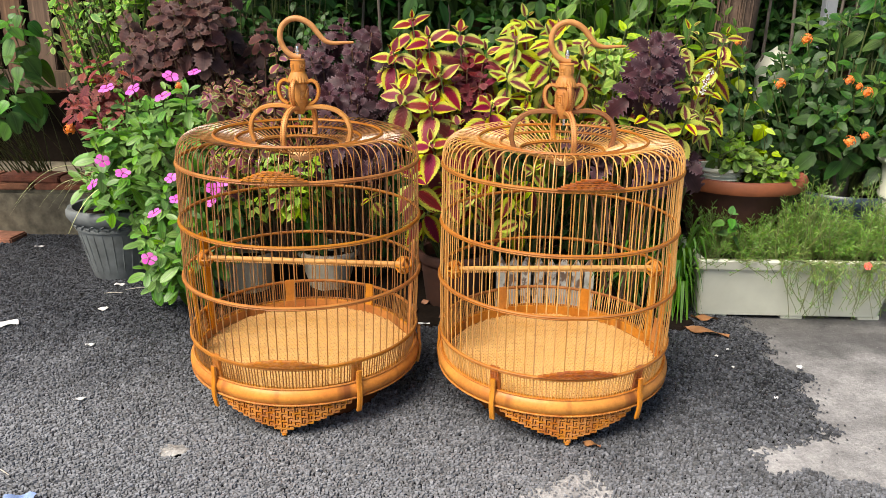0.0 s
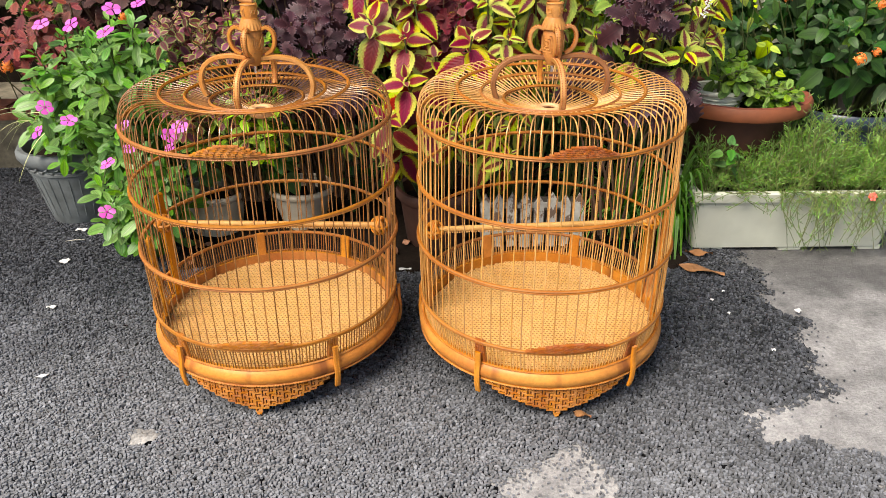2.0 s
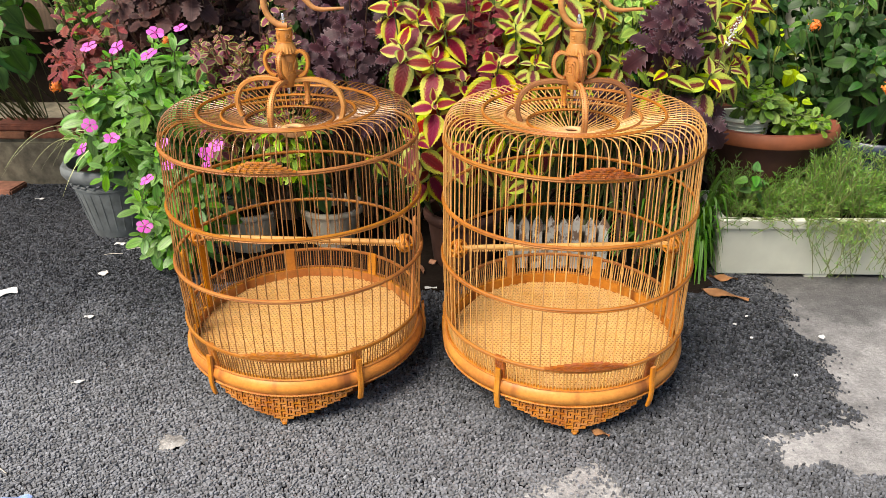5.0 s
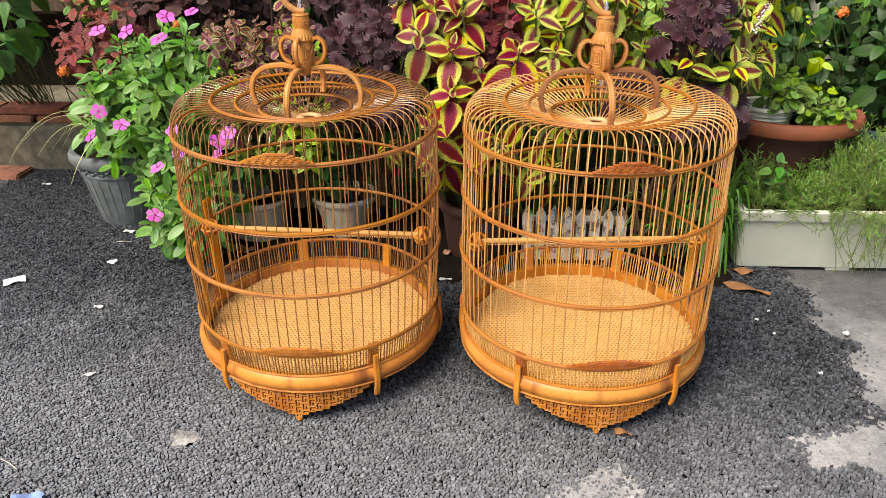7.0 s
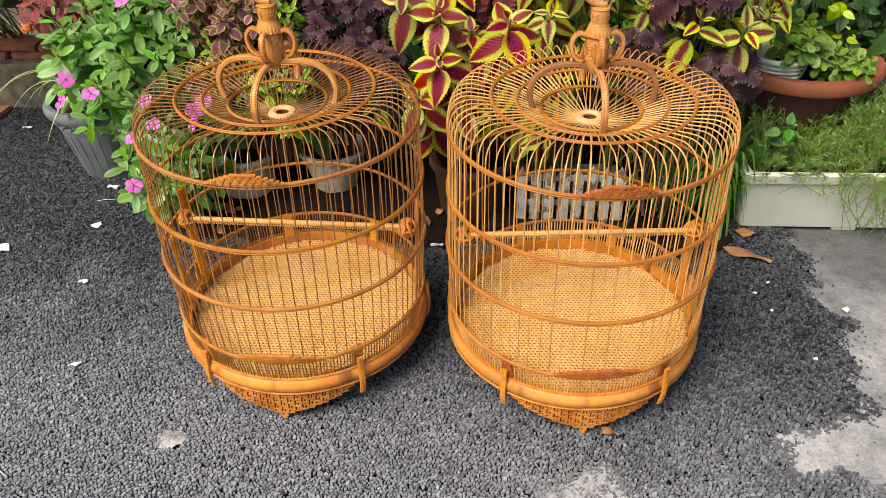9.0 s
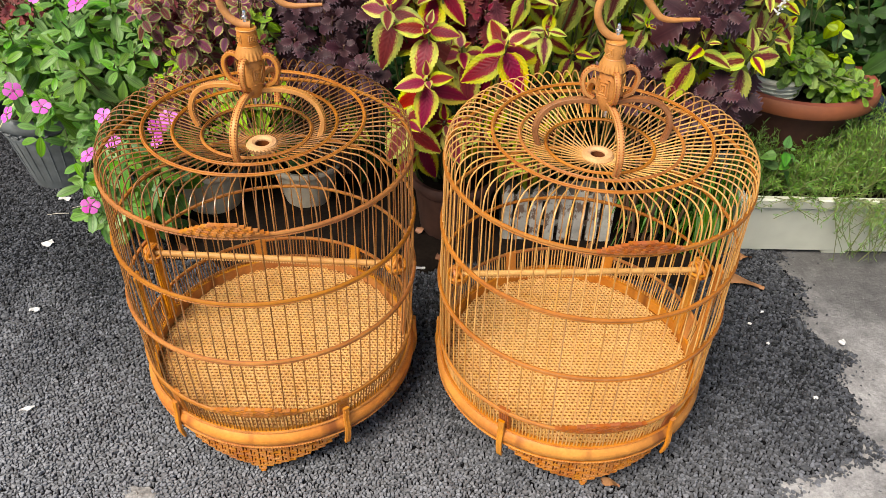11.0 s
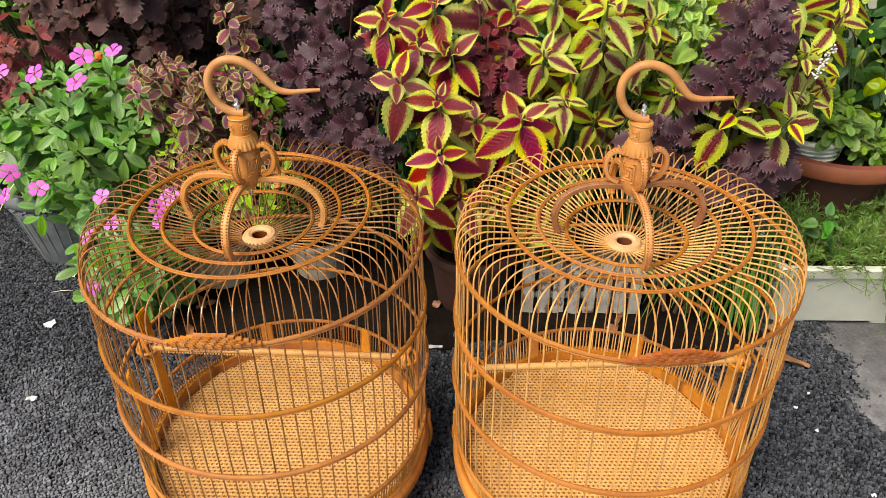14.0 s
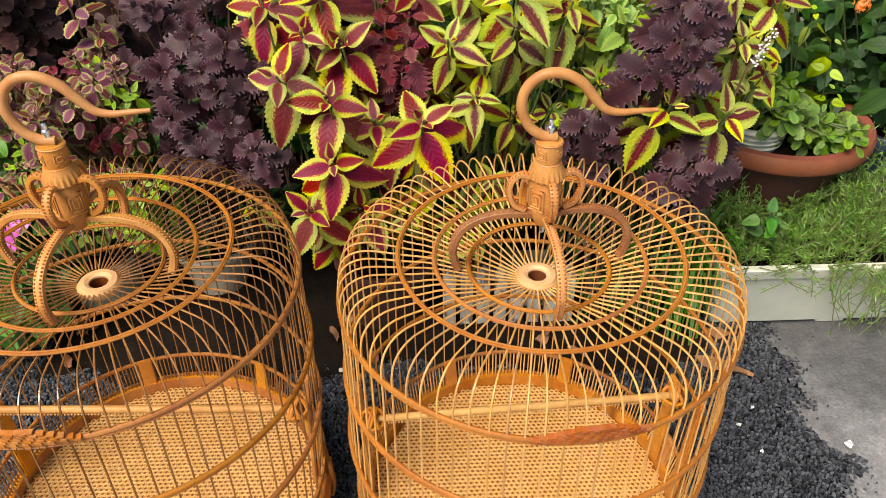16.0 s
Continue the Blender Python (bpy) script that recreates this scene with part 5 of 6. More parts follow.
# purple frilled coleus
shoots_plant("coleus", "dark purple coleus with frilled leaves", (-0.27, 2.12, 0.1), LF_PURPLE,
             [(-0.323, 2.0, 0.665), (-0.254, 1.95, 0.64), (-0.199, 1.93, 0.635), (-0.292, 1.90, 0.60), (-0.222, 1.90, 0.57), (-0.296, 1.88, 0.53), (-0.169, 1.85, 0.49), (-0.161, 2.0, 0.675), (-0.36, 1.93, 0.60), (-0.25, 2.03, 0.70),
              (-0.34, 2.05, 0.72), (-0.20, 1.88, 0.52), (-0.25, 1.86, 0.47), (-0.14, 1.92, 0.58), (-0.31, 1.90, 0.46), (-0.20, 2.05, 0.74), (-0.28, 2.08, 0.76), (-0.18, 1.87, 0.44), (-0.35, 1.98, 0.68), (-0.24, 1.90, 0.60)],
             M_STEM_RED, 14, 0.054, 7, (60, -25), 0.26, (0, -1.3, 1), jitter=0.6)
shoots_plant("coleus", "purple frilled coleus beside the yellow-green one", (0.47, 2.0, 0.1), LF_PURPLE,
             [(0.505, 1.80, 0.675), (0.472, 1.81, 0.722), (0.455, 1.80, 0.63), (0.50, 1.79, 0.635), (0.525, 1.82, 0.70), (0.475, 1.79, 0.68), (0.505, 1.83, 0.735)],
             M_STEM_RED, 15, 0.06, 6, (60, -30), 0.24, (0, -1.3, 1), jitter=0.6)
shoots_plant("coleus", "low purple frilled coleus near the white trough", (0.50, 1.93, 0.05), LF_PURPLE,
             [(0.521, 1.775, 0.485), (0.495, 1.785, 0.465), (0.55, 1.785, 0.462), (0.364, 1.845, 0.52), (0.34, 1.855, 0.50), (0.39, 1.86, 0.505), (0.53, 1.79, 0.435), (0.42, 1.87, 0.46), (0.37, 1.87, 0.47), (0.60, 1.86, 0.45)],
             M_STEM_RED, 16, 0.06, 4, (55, -30), 0.24, (0, -1.3, 1), jitter=0.6)
shoots_plant("coleus", "crimson frilled coleus among yellow-green leaves", (0.05, 2.1, 0.1), LF_RED,
             [(0.051, 1.93, 0.66), (0.085, 1.92, 0.635), (0.02, 1.94, 0.63), (0.06, 1.92, 0.61), (0.09, 1.95, 0.67), (0.04, 1.96, 0.69), (0.075, 1.91, 0.585)],
             M_STEM_RED, 17, 0.055, 5, (60, -30), 0.25, (0, -0.6, 1))
shoots_plant("coleus", "small-leaved coleus in mixed purple, pink and green", (-0.47, 2.10, 0.1), LF_SMALL,
             [(-0.433, 1.95, 0.70, 1.6), (-0.40, 1.96, 0.65, 1.2)] + cloud(18, 60, (-0.62, 1.80, 0.36), (-0.34, 2.0, 0.66)), M_STEM_RED, 18, 0.029, 6, (60, -25), 0.42, (0, -0.6, 1))
shoots_plant("coleus", "young lime coleus growing through the mixed one", (-0.45, 2.12, 0.1), LF_YOUNG,
             cloud(25, 34, (-0.60, 1.79, 0.30), (-0.30, 1.98, 0.64)), M_STEM, 25, 0.036, 5, (60, -25), 0.45, (0, -0.8, 1))
shoots_plant("coleus", "purple and pink coleus shoots behind the flowers", (-0.44, 2.12, 0.1), LF_RED,
             cloud(26, 12, (-0.56, 1.82, 0.40), (-0.36, 1.98, 0.64)), M_STEM_RED, 26, 0.034, 4, (60, -25), 0.45, (0, -0.8, 1))
shoots_plant("coleus", "brown-leaved coleus in the shade behind", (-0.66, 2.38, 0.1), LF_BROWN,
             cloud(19, 60, (-0.97, 2.10, 0.52), (-0.38, 2.40, 0.90)), M_STEM_RED, 19, 0.058, 6, (55, -30), 0.28, (0, -0.7, 1))
shoots_plant("coleus", "red lobed coleus behind the pink flowers", (-0.92, 2.25, 0.18), LF_RUST,
             cloud(20, 20, (-1.04, 1.99, 0.50), (-0.84, 2.12, 0.66)), M_STEM_RED, 20, 0.048, 5, (60, -30), 0.3, (0, -0.6, 1))


def flower_spike():
    """A coleus flower spike: tiny pale blooms in rings up a thin stalk."""
    r = random.Random(91)
    p = thing("flower_spike", (0.603, 1.85, 0.60), "thin coleus flower spike with tiny pale blooms", "flower")
    s = Soup()
    stem(s, (0, 0.02, -0.06), (0.03, -0.01, 0.075), 0.0018, 0.0009, r, 0.004)
    part("stalk", s, M_STEM_RED, p)
    s = Soup()
    for k in range(46):
        f = k / 46
        ball(s, (0.03 * (0.45 + 0.55 * f) + r.uniform(-0.006, 0.006), 0.005 - 0.012 * f + r.uniform(-0.006, 0.006), 0.012 + 0.063 * f), r.uniform(0.0015, 0.0028), 0.8)
    part("bloom", s, M_PAPER, p, "tiny pale lilac-white blooms")


flower_spike()


# periwinkle with pink flowers
def flower_mesh(petals, size, material, notch=0.15, cup=0.1):
    s = Soup()
    for p in range(petals):
        a0 = 2 * math.pi * p / petals
        v, f = [(0, 0, 0)], []
        k = 6
        for i in range(k + 1):
            u = -1 + 2 * i / k
            a = a0 + u * math.pi / petals * 0.92
            r = size * (1 - 0.22 * u * u - notch * (1 if i == k // 2 else 0) * 0.3)
            v.append((r * 0.55 * math.cos(a0 + (a - a0) * 0.8), r * 0.55 * math.sin(a0 + (a - a0) * 0.8), cup * size * 0.3 + 0.0006 * p))
            v.append((r * math.cos(a), r * math.sin(a), cup * size * (0.2 - 0.5 * abs(u)) + 0.0006 * p))
        for i in range(k):
            f.append((0, 1 + 2 * i, 3 + 2 * i))
            f.append((1 + 2 * i, 2 + 2 * i, 4 + 2 * i, 3 + 2 * i))
        s.add(v, f)
    return s.mesh("flower", material)


def eye_mesh(size, material):
    s = Soup()
    ball(s, (0, 0, 0), size, 0.5)
    return s.mesh("flower_eye", material)


FL_PINK = flower_mesh(5, 0.0195, M_PINK)
FL_EYE = eye_mesh(0.0035, M_PINK_EYE)


def put_flower(p, me, eye, at, direction, scale=1.0, spin=0.0):
    at = Vector(at) - p.location
    fl = child("flower", me, p, Matrix.Translation(at) @ frame_of(direction) @ pose(0, 0, 0, 0, 0, spin) @ Matrix.Scale(scale, 4))
    if eye:
        child("flower_eye", eye, fl, pose(0, 0, 0.002))


_vinca = cloud(21, 110, (-0.93, 1.84, 0.27), (-0.56, 2.14, 0.60)) + cloud(22, 44, (-0.79, 1.78, 0.10), (-0.60, 2.0, 0.34)) + cloud(23, 26, (-1.04, 2.04, 0.26), (-0.84, 2.22, 0.40)) + [(-0.86, 2.0, 0.24, 0.8), (-0.83, 1.98, 0.20, 0.8), (-0.88, 2.02, 0.28, 0.8)] \
    + [(-0.674, 1.97, 0.60), (-0.66, 1.93, 0.585), (-0.72, 1.92, 0.57), (-0.64, 1.95, 0.56)]
vinca = shoots_plant("periwinkle", "bushy green periwinkle with bright pink flowers", (-0.95, 2.2, 0.20), LF_VINCA, _vinca, M_STEM, 21, 0.060, 5, (65, -20), 0.34, (0.1, -0.55, 1), 0.0035)
FLOWERS = [(-0.851, 1.90, 0.600, 1.1), (-0.785, 1.90, 0.598, 1.1), (-0.687, 1.90, 0.632, 1.1), (-0.627, 1.90, 0.643, 0.9), (-0.711, 1.90, 0.582, 1.2), (-0.85, 1.83, 0.430, 1.0), (-0.798, 1.82, 0.402, 1.0),
           (-0.895, 1.86, 0.363, 1.0), (-0.721, 1.80, 0.306, 1.0), (-0.742, 1.79, 0.190, 1.05), (-0.671, 1.80, 0.396, 0.9), (-0.574, 1.81, 0.368, 1.0), (-0.55, 1.82, 0.385, 1.0), (-0.583, 1.82, 0.332, 0.9), (-0.66, 1.79, 0.345, 0.9)]
for x, y, z, k in FLOWERS:
    put_flower(vinca, FL_PINK, FL_EYE, (x, y, z), (rng.uniform(-0.6, 0.5), -0.55, rng.uniform(0.5, 1.1)), k, rng.uniform(0, 72))
shoots_plant("seedling", "bright lime toothed seedling among periwinkle leaves", (-0.70, 1.95, 0.3), LF_MID, [(-0.709, 1.83, 0.478, 1.1), (-0.72, 1.84, 0.455, 0.9)], M_STEM, 24, 0.055, 4, (50, -20), 0.25, (0, -0.8, 1))

# thin pale grass arching out of the grey pot
def grass_tuft(name, label, root, n, length, width, seed, mean, spread, droop, material, leafy=True, fan=180, rise=0.7):
    r = random.Random(seed)
    p = thing(name, root, label, "grass")
    for k in range(n):
        a = radians(mean + r.uniform(-fan, fan))
        L = length * r.uniform(0.6, 1.1)
        d = Vector((math.cos(a), math.sin(a), 0))
        side = Vector((-d.y, d.x, 0))
        rs = rise * r.uniform(0.6, 1.2)
        s = Soup()
        v, uv, f = [], [], []
        m = 12
        for i in range(m + 1):
            u = i / m
            c = d * (L * spread * u) + Vector((0, 0, 1)) * (L * (rs * u * 1.6 - droop * u * u * 1.5))
            if root[2] + c.z < 0.008:
                c.z = 0.008 - root[2]
            w = width * (1 - u ** 2.5) * 0.5 + 0.0004
            nb = Vector((0, 0, -1)) * w * 0.35
            v += [c - side * w, c + nb, c + side * w]
            uv += [(u, 0), (u, 1), (u, 0)]
        for i in range(m):
            f += [(3 * i, 3 * i + 1, 3 * i + 4, 3 * i + 3), (3 * i + 1, 3 * i + 2, 3 * i + 5, 3 * i + 4)]
        off = Vector((r.uniform(-0.025, 0.025), r.uniform(-0.02, 0.02), 0))
        s.add([x + off for x in v], f, uv)
        part("blade", s, material, p, "", None, True, True)
    return p


L_PALEGRASS = leaf_mat("pale_grass", (0.58, 0.56, 0.34), (0.46, 0.48, 0.24), 0.3, 0.3)
grass_tuft("grass_tuft", "thin pale grass arching out of the grey pot", (-0.95, 2.10, 0.30), 11, 0.30, 0.0042, 31, 188, 0.85, 0.70, L_PALEGRASS, True, 45, 0.55)
grass_tuft("strap_plant", "green strap-leaved tuft drooping beside the trough", (0.625, 1.95, 0.06), 110, 0.27, 0.010, 32, 275, 0.32, 1.15, L_STRAP, True, 120, 1.20)
grass_tuft("strap_plant", "green strap-leaved tuft behind the picket planter", (0.52, 2.0, 0.02), 60, 0.30, 0.009, 33, 250, 0.45, 0.9, L_STRAP, True, 180, 1.25)


# moss rose: fine needle leaves over the trough
def moss_rose():
    r = random.Random(41)
    root = Vector((0.944, 2.0, 0.153))
    p = thing("moss_rose", root, "feathery light green moss rose spilling over the trough", "plant")
    ns, st = Soup(), Soup()

    def sprig(a, b, c, needles, size):
        P = smooth_path([a, b, c], 7)
        tube(st, P, [0.0014 - 0.0007 * i / len(P) for i in range(len(P))], 4)
        for q in range(needles):
            u = r.uniform(0.12, 1.0)
            k = min(len(P) - 2, int(u * (len(P) - 1)))
            o = P[k].lerp(P[k + 1], r.random())
            t = (P[k + 1] - P[k]).normalized()
            d = Vector((r.gauss(0, 1), r.gauss(0, 1), r.gauss(0, 1)))
            d = (d - t * d.dot(t)).normalized() * 0.85 + t * 0.75
            L = size * r.uniform(0.6, 1.25)
            w = d.cross(Vector((r.gauss(0, 1), r.gauss(0, 1), r.gauss(0, 1)))).normalized() * 0.0010
            w2 = d.cross(w).normalized() * 0.0010
            mid = o + d * L * 0.5
            ns.add([o, mid + w, mid - w * 0.5 + w2, mid - w * 0.5 - w2, o + d * L], [(0, 1, 2), (0, 2, 3), (0, 3, 1), (4, 2, 1), (4, 3, 2), (4, 1, 3)])

    for k in range(620):
        x, y = r.uniform(-0.25, 0.29), r.uniform(-0.085, 0.10)
        tall = (0.62 if x < -0.12 else 1.0) * (1.0 + 0.35 * math.sin(x * 23 + 1.0))
        hgt = r.uniform(0.04, 0.155) ** (1.0 if k % 3 else 0.9) * tall + (0.03 if y > 0.03 else 0)
        o = Vector((x, y, 0))
        tip = o + Vector((r.uniform(-0.055, 0.055), r.uniform(-0.07, 0.04), hgt))
        sprig(o, o.lerp(tip, 0.5) + Vector((r.uniform(-0.018, 0.018), r.uniform(-0.018, 0.018), 0.015)), tip, 30 if x > -0.12 else 20, 0.0145)
    for k in range(105):
        x = r.uniform(-0.24, 0.27) if r.random() < 0.2 else r.uniform(-0.04, 0.27)
        o = Vector((x, -0.104, 0.03))
        drop = r.uniform(0.03, 0.165) * (1.0 if x > -0.05 else 0.45)
        sx = r.uniform(-0.08, 0.08)
        sprig(o, o + Vector((sx * 0.9, -0.03, 0.012 - drop * 0.35)), o + Vector((sx * 0.5 + r.uniform(-0.06, 0.06), -0.03 + r.uniform(-0.015, 0.02), -drop)), 12, 0.0125)
    tagged(part("stem_mass", st, M_NEEDLE_STEM, p), kind="stuff")
    tagged(part("foliage", ns, M_NEEDLE, p, "", None, False), kind="stuff")
    put_flower(p, flower_mesh(6, 0.011, M_CORAL, 0.1, 0.4), None, (1.095, 1.862, 0.180), (0, -1, 0.6))
    put_flower(p, flower_mesh(6, 0.008, M_CORAL, 0.1, 0.4), None, (1.10, 1.863, 0.184), (0.4, -1, 0.8))


moss_rose()
shoots_plant("seedling", "young broad-leaved seedling growing in the trough", (0.755, 1.96, 0.15), LF_BIG, [(0.745, 1.90, 0.305, 0.85), (0.765, 1.91, 0.275, 0.75)], M_STEM, 42, 0.05, 3, (45, -15), 0.5, (0, -0.5, 1))
shoots_plant("potted_plant", "light green rosettes spilling over the white pot", (0.785, 2.12, 0.345), LF_ROSETTE,
             cloud(43, 12, (0.735, 2.03, 0.395), (0.83, 2.13, 0.49)) + cloud(45, 15, (0.83, 2.0, 0.365), (0.955, 2.10, 0.42)), M_STEM, 43, 0.040, 5, (72, -15), 0.2, (0, -0.7, 1))
shoots_plant("vine", "thin vine with lime yellow heart leaves", (0.88, 2.18, 0.3), LF_HEART,
             [(0.866, 2.08, 0.50, 1.9), (0.90, 2.10, 0.43, 1.7), (0.834, 2.12, 0.60, 1.1), (0.80, 2.14, 0.66, 1.0), (0.88, 2.12, 0.545, 1.3), (0.92, 2.12, 0.44, 1.3)], M_STEM, 44, 0.045, 2, (10, -55), 0.8, (0, -0.6, 1), 0.002)

# lantana shrub with orange flower heads
_lan = cloud(51, 64, (0.80, 2.14, 0.34), (1.12, 2.45, 0.72)) + cloud(53, 70, (1.0, 2.14, 0.44), (1.6, 2.5, 0.92)) + cloud(52, 34, (0.98, 2.06, 0.44), (1.45, 2.25, 0.62))
lantana = shoots_plant("lantana", "dense lantana shrub with small orange flower heads", (1.22, 2.30, 0.27), LF_LANTANA, _lan, M_STEM, 51, 0.070, 5, (50, -38), 0.42, (-0.1, -0.8, 1), 0.004)


def umbel_mesh():
    s = Soup()
    r = random.Random(5)
    for k in range(26):
        z = r.uniform(0.15, 1)
        a = r.uniform(0, 6.28)
        q = math.sqrt(1 - z * z)
        d = Vector((q * math.cos(a), q * math.sin(a), z))
        c = d * 0.0125
        M = frame_of(d)
        pts = [c + M @ Vector((0.0036 * math.cos(b * 1.5708), 0.0036 * math.sin(b * 1.5708), 0.0006)) for b in range(4)]
        pts2 = [c + M @ Vector((0.0022 * math.cos(b * 1.5708 + 0.785), 0.0022 * math.sin(b * 1.5708 + 0.785), -0.0006)) for b in range(4)]
        s.add([c] + [x for pr in zip(pts, pts2) for x in pr], [(0, i + 1, (i + 1) % 8 + 1) for i in range(8)])
    ball(s, (0, 0, 0), 0.009)
    return s.mesh("flower_head", M_ORANGE)


for _a, _b, _w in (((1.20, 2.29, 0.26), (1.17, 2.26, 0.46), 0.030), ((1.285, 2.30, 0.26), (1.26, 2.27, 0.45), 0.020)):
    _s = Soup()
    _p = [Vector(_a), Vector(_a).lerp(Vector(_b), 0.5) + Vector((0.01, 0, 0)), Vector(_b)]
    tube(_s, smooth_path([q - lantana.location for q in _p], 5), [_w * (1 - 0.03 * q) for q in range(11)], 10)
    part("trunk", _s, M_GREYWOOD, lantana, "smooth grey woody stem")

UMBEL = umbel_mesh()
for x, y, z, k in ((0.958, 2.10, 0.738, 1.0), (0.899, 2.09, 0.621, 1.0), (0.775, 2.10, 0.728, 0.7), (1.083, 2.09, 0.633, 0.9), (1.132, 2.08, 0.602, 1.0), (1.112, 2.09, 0.617, 0.7), (1.095, 2.06, 0.472, 1.1), (1.139, 2.07, 0.487, 0.8)):
    fl = child("flower_head", UMBEL, lantana, Matrix.Translation(Vector((x, y, z)) - lantana.location) @ frame_of((rng.uniform(-0.3, 0.3), -1, 0.7)) @ Matrix.Scale(k * 1.2, 4))
    if z == 0.602:
        fl["label"] = "orange-red flower head"
lan2 = child("flower_head", UMBEL, vinca, Matrix.Translation(Vector((-1.02, 2.03, 0.478)) - vinca.location) @ frame_of((0, -1, 0.4)) @ Matrix.Scale(1.3, 4))
lan3 = child("flower_head", UMBEL, vinca, Matrix.Translation(Vector((-0.70, 1.99, 0.60)) - vinca.location) @ frame_of((0, -1, 0.4)) @ Matrix.Scale(0.8, 4))

shoots_plant("vine", "light green young shoots over the lantana", (1.25, 2.32, 0.28), LF_MID,
             [(1.25, 2.15, 0.80, 1.3), (1.30, 2.18, 0.76, 1.3), (1.20, 2.2, 0.82, 1.2), (1.05, 2.16, 0.70, 0.8), (1.16, 2.08, 0.64, 0.8), (0.97, 2.12, 0.66, 0.8), (1.22, 2.1, 0.66, 0.8), (1.28, 2.12, 0.62, 0.9), (1.10, 2.1, 0.55, 0.7), (0.90, 2.14, 0.64, 0.7), (1.0, 2.2, 0.78, 0.8), (1.1, 2.22, 0.80, 0.8)],
             M_STEM, 54, 0.055, 4, (55, -30), 0.4, (0, -0.7, 1), 0.0025)

shoots_plant("potted_plant", "feathery yellow-green plant in a white ceramic pot", (1.355, 2.12, 0.38), LF_LIGHT,
             cloud(55, 30, (1.25, 2.02, 0.42), (1.46, 2.22, 0.70)), M_STEM, 55, 0.035, 5, (65, -25), 0.4, (0, -0.6, 1))

# broad-leaved shrub beside the kerb
shoots_plant("broadleaf_shrub", "shrub with broad heart-shaped green leaves", (-1.5, 2.75, 0.17), LF_BIG,
             cloud(61, 44, (-1.80, 2.10, 0.46), (-1.25, 2.5, 0.98)) + [(-1.19, 2.1, 0.76, 1.1), (-1.18, 2.1, 0.66, 1.1), (-1.21, 2.1, 0.56, 1.1)],
             M_STEM, 61, 0.085, 4, (20, -60), 0.5, (0.1, -0.7, 1), 0.002)
# pale variegated shrub and hedge behind
shoots_plant("variegated_shrub", "shrub with small cream-edged light green leaves", (-1.0, 2.55, 0.1), LF_LIGHT,
             cloud(62, 170, (-1.22, 2.28, 0.56), (-0.82, 2.55, 0.92)), M_STEM, 62, 0.036, 5, (60, -30), 0.4, (0, -0.6, 1))
shoots_plant("green_shrub", "leafy shrub with mid-green oval leaves", (-0.62, 2.62, 0.1), LF_LANTANA,
             cloud(63, 110, (-0.88, 2.38, 0.60), (-0.30, 2.65, 1.0)), M_STEM, 63, 0.05, 5, (60, -30), 0.4, (0, -0.6, 1))
shoots_plant("green_shrub", "long-leaved bright green shrub behind the coleus", (0.55, 2.45, 0.1), LF_MID,
             cloud(64, 60, (0.28, 2.10, 0.60), (0.86, 2.42, 0.98)), M_STEM, 64, 0.09, 4, (60, -50), 0.4, (0, -0.6, 1))


def hedge():
    r = random.Random(71)
    out = []
    for k in range(1900):
        x = r.uniform(-0.95, 1.95)
        z = r.uniform(0.12, 1.35)
        y = 2.52 + r.uniform(0, 0.4) - 0.16 * math.sin(x * 5) * 0.6
        if 0.84 < x < 1.36 and z > 0.5:
            y = max(y, 2.86)
        whorl(out, LF_HEDGE, Vector((x, y, z)), (r.uniform(-0.5, 0.5), -0.7, 1), 0.085 * r.uniform(0.7, 1.2), 4, r, (60, -35), 0.4)
    p = thing("hedge", (0.5, 2.7, 0.0), "dark green hedge in the shade behind the plants", "hedge", kind="stuff")
    joined("foliage", [(a, b, Matrix.Translation((-0.5, -2.7, 0)) @ m) for a, b, m in out], p)
    st = Soup()
    for k in range(26):
        x = -0.7 + k * 0.095
        stem(st, (x - 0.5, 0.05, 0.0), (x - 0.5 + r.uniform(-0.1, 0.1), r.uniform(-0.1, 0.1), 1.2), 0.009, 0.004, r)
    tagged(part("stem_mass", st, M_GREYWOOD, p), kind="stuff")


hedge()


# low shaded undergrowth between the pots
shoots_plant("undergrowth", "low dark leafy undergrowth between the pots", (-0.2, 2.3, 0.0), LF_HEDGE,
             cloud(72, 90, (-0.72, 2.12, 0.05), (0.70, 2.45, 0.55)), M_STEM_RED, 72, 0.07, 4, (55, -30), 0.4, (0, -0.6, 1))
shoots_plant("undergrowth", "soft green leaves hanging above the white pots", (-0.45, 2.1, 0.1), LF_BIG,
             cloud(73, 22, (-0.66, 1.92, 0.23), (-0.16, 2.10, 0.40)), M_STEM, 73, 0.05, 4, (40, -45), 0.4, (0, -0.6, 1))


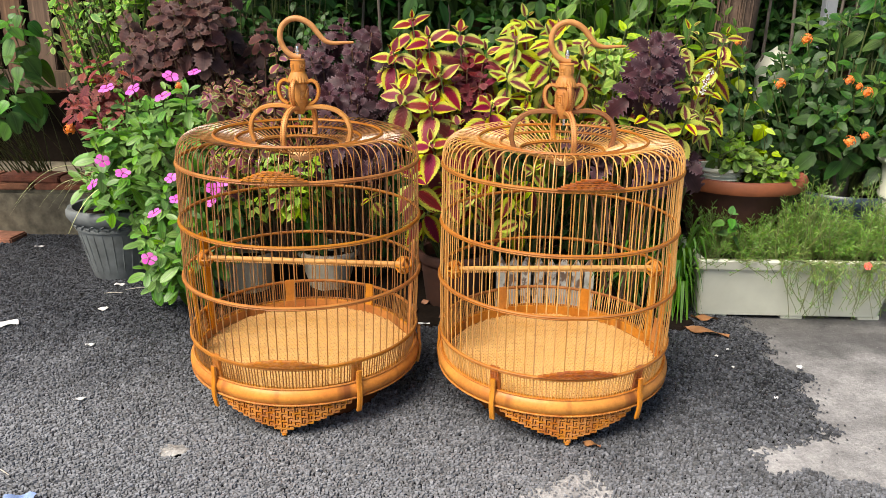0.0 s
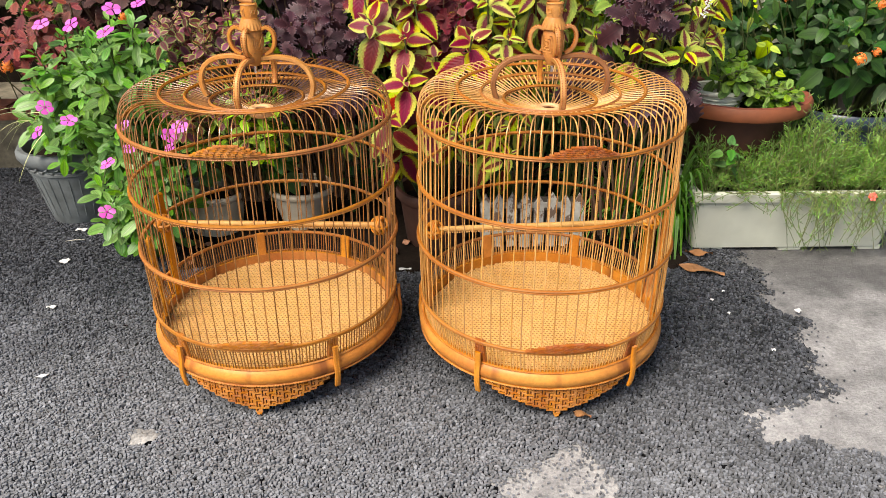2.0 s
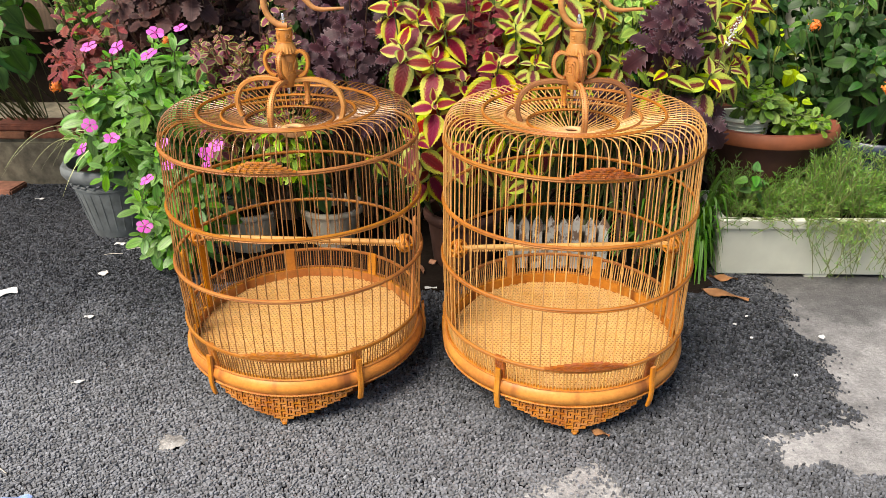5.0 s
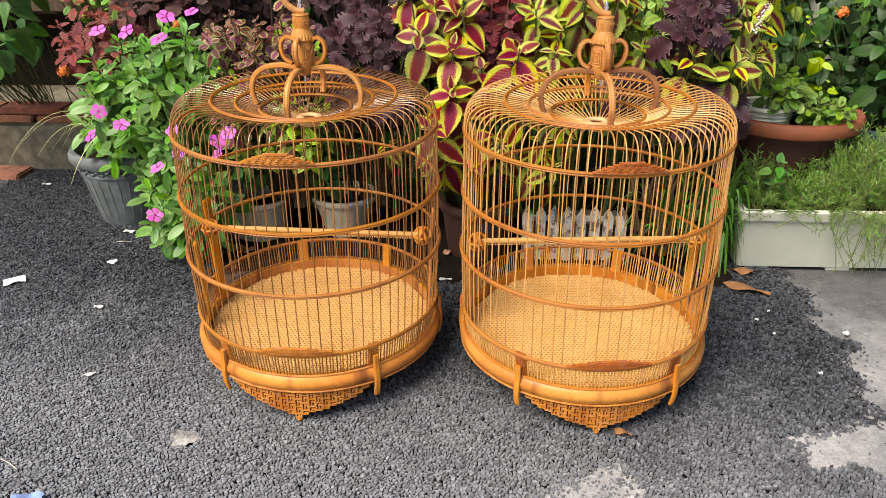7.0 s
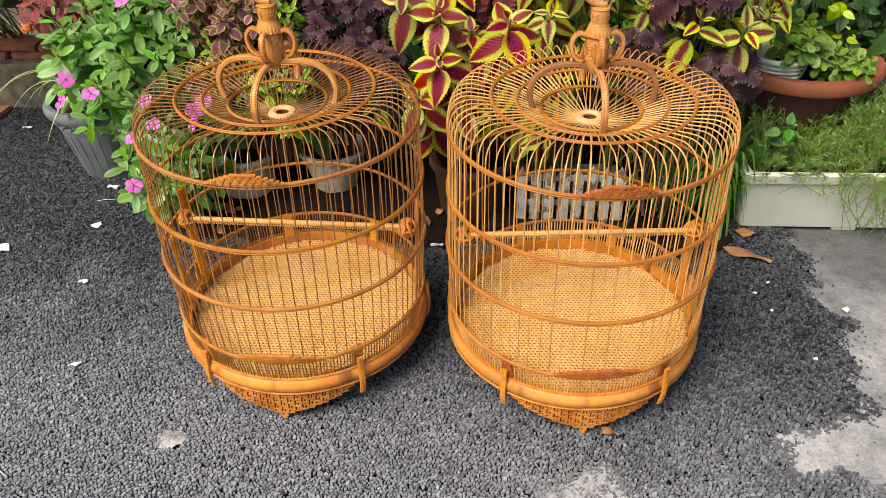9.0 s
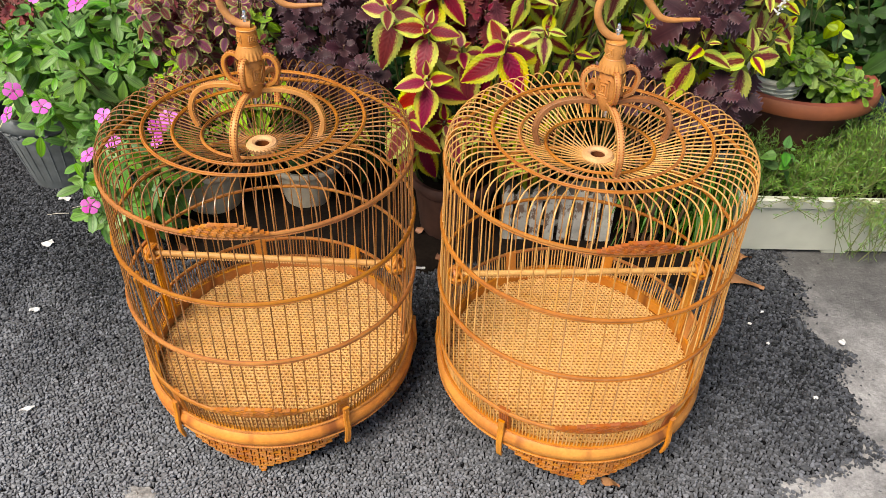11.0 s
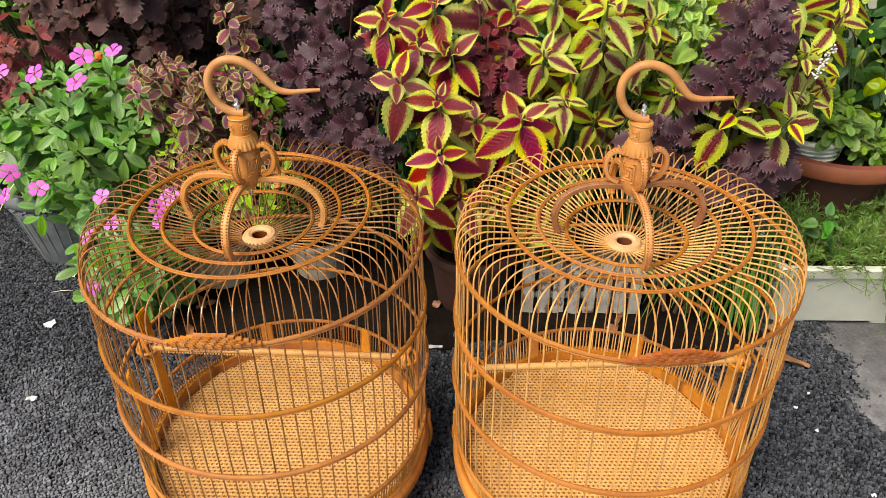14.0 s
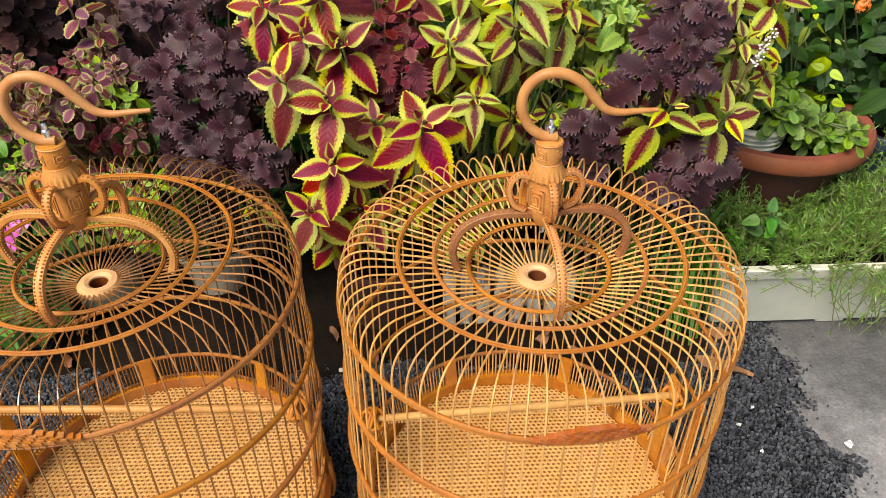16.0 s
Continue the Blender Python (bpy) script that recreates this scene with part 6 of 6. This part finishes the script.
def trunk():
    p = thing("tree_trunk", (0.93, 2.62, 0.0), "dark fibrous palm trunk with hanging fibres", "tree trunk")
    r = random.Random(81)
    s = Soup()
    tube(s, smooth_path([(0.0, 0, 0), (0.0, 0, 0.4), (0.02, 0, 0.8), (0.07, 0, 1.4)], 6), [0.07, 0.068, 0.066, 0.064, 0.063, 0.062, 0.061, 0.06, 0.06, 0.06, 0.06, 0.06, 0.06, 0.06, 0.06, 0.06, 0.06, 0.06, 0.06], 16)
    part("trunk", s, M_BARK, p)
    s = Soup()
    for k in range(90):
        a = r.uniform(math.pi, 2 * math.pi)
        z0 = r.uniform(0.45, 1.3)
        c = [(0.063 * math.cos(a) + 0.028 * (z0 - q) * -0.6 + 0.05 * max(0, z0 - q - 0.4), 0.063 * math.sin(a) - 0.004, z0 - q) for q in (0, 0.08, 0.16, 0.26)]
        tube(s, c, [0.0025, 0.003, 0.0025, 0.001], 4)
    tagged(part("fibre_mat", s, M_BARK, p), kind="stuff")


trunk()


def grey_post():
    s = Soup()
    soft_box(s, (-0.02, -0.02, 0), (0.02, 0.02, 1.6), 0.004)
    ob = new("metal_post", s.mesh("metal_post", M_METAL))
    ob.location = (1.29, 2.72, 0)
    tagged(ob, "grey painted metal post behind the lantana", "post")
    s = Soup()
    for k in range(5):
        lathe(s, [(0.055 - 0.006 * k, 0.62 + 0.012 * k), (0.05 - 0.006 * k, 0.632 + 0.012 * k)], 20)
    lathe(s, [(0.0, 0.0), (0.05, 0.0), (0.062, 0.60), (0.066, 0.625), (0.05, 0.66), (0.0, 0.70)], 24)
    ob = new("bucket", s.mesh("bucket", M_WHITEPOT))
    ob.location = (1.14, 2.74, 0)
    tagged(ob, "white plastic canister half hidden by leaves", "canister")


grey_post()


# ---- litter on the asphalt ----
def scrap(name, at, w, d, turn, material, label, category, curl=0.004, seed=0, taper=0.12):
    r = random.Random(seed)
    s = Soup()
    n = 10
    v = []
    for layer in (0, 1):
        for j in range(4):
            for i in range(n + 1):
                x = -w / 2 + w * i / n + r.uniform(-w, w) * 0.03 * (layer == 0)
                y = (-d / 2 + d * j / 3) * (1 - taper * abs(2 * i / n - 1) ** 1.6) + 0.12 * d * math.sin(i * 0.6 + seed)
                z = curl * (0.5 + 0.5 * math.sin(i * 0.75 + 0.9 * j + seed)) + layer * 0.0012
                v.append((x, y, z))
    off = 4 * (n + 1)
    f = []
    for j in range(3):
        for i in range(n):
            a, b, c, e = j * (n + 1) + i, j * (n + 1) + i + 1, (j + 1) * (n + 1) + i + 1, (j + 1) * (n + 1) + i
            f += [(e, c, b, a), (a + off, b + off, c + off, e + off)]
    s.add(v, f)
    ob = new(name, s.mesh(name, material))
    ob.matrix_basis = pose(at[0], at[1], 0.0105, 0, 0, turn)
    return tagged(ob, label, category, "litter on the asphalt")


for k, (x, y, w, d, a) in enumerate([(-0.853, 1.659, 0.034, 0.016, 10), (-0.750, 1.386, 0.042, 0.011, 25), (-0.923, 1.895, 0.04, 0.03, 40), (0.838, 1.608, 0.022, 0.018, 15), (-1.122, 1.781, 0.08, 0.05, 30), (-0.96, 2.09, 0.05, 0.02, -10),
                                     (-1.389, 2.458, 0.05, 0.015, 5), (0.66, 1.66, 0.014, 0.009, 30), (0.70, 1.70, 0.012, 0.008, 70), (0.68, 1.60, 0.010, 0.008, 20), (-0.05, 1.83, 0.05, 0.012, -5), (0.72, 1.45, 0.012, 0.008, 0)]):
    scrap("paper_scrap", (x, y), w * 0.62, d * 0.7, a, M_PAPER, "small crumpled white paper scrap on asphalt", "paper scrap", 0.0025, k)
scrap("plastic_scrap", (-0.685, 1.030), 0.05, 0.035, 10, M_BLUE, "pale blue crumpled plastic scrap on the asphalt", "plastic scrap", 0.01, 5)
scrap("dry_leaf", (0.680, 1.805), 0.115, 0.034, -32, M_DRY, "curled dry brown leaf on the asphalt", "dry leaf", 0.010, 3, 0.92)
scrap("dry_leaf", (0.705, 1.90), 0.07, 0.026, -12, M_DRY, "curled dry brown leaf beside the trough", "dry leaf", 0.009, 8, 0.92)
scrap("dry_leaf", (0.29, 1.245), 0.035, 0.016, -30, M_DRY, "small dry leaf under the cage skirt", "dry leaf", 0.006, 9, 0.9)


_r = random.Random(77)
for k in range(9):
    scrap("dry_leaf", (_r.uniform(-0.7, 0.6), _r.uniform(1.84, 2.0)), _r.uniform(0.03, 0.06), _r.uniform(0.012, 0.024), _r.uniform(0, 180), M_DRY, "small withered leaf on the dark soil", "dry leaf", 0.008, 20 + k, 0.92).location.z = 0.015


def cement_blob():
    s = Soup()
    r = random.Random(4)
    n, rings = 22, 4
    v = [(0, 0, 0.008)]
    for j in range(1, rings + 1):
        for i in range(n):
            a = 2 * math.pi * i / n
            q = 0.021 * j / rings * (1 + 0.16 * math.sin(3 * a + 1) + 0.10 * math.sin(7 * a) + r.uniform(-0.14, 0.14))
            v.append((q * 1.25 * math.cos(a), q * math.sin(a), 0.0045 * (1 - (j / rings) ** 2) + 0.001 + r.uniform(0, 0.0022)))
    f = [(0, 1 + i, 1 + (i + 1) % n) for i in range(n)]
    for j in range(rings - 1):
        for i in range(n):
            a, b = 1 + j * n + i, 1 + j * n + (i + 1) % n
            f.append((a, a + n, b + n, b))
    s.add(v, f)
    ob = new("cement_splash", s.mesh("cement_splash", M_CEMENT))
    ob.location = (-0.492, 1.205, 0.0045)
    tagged(ob, "pale dried cement splash on the asphalt", "cement splash")


cement_blob()


def straws():
    for k, (x, y, a, ln) in enumerate(((-0.845, 1.165, -38, 0.03), (-0.805, 1.14, -42, 0.025), (-0.765, 1.12, -30, 0.05), (-0.95, 2.02, 10, 0.05), (-0.90, 2.06, 24, 0.06))):
        s = Soup()
        tube(s, [(-ln / 2, 0, 0.011), (0, 0.001, 0.0125), (ln / 2, 0, 0.011)], [0.0008, 0.0012, 0.0007], 5)
        ob = new("straw", s.mesh("straw", M_STRAW))
        ob.matrix_basis = pose(x, y, 0, 0, 0, a)
        tagged(ob, "thin pale dry stalk on the asphalt", "dry stalk", "litter on the asphalt")


straws()
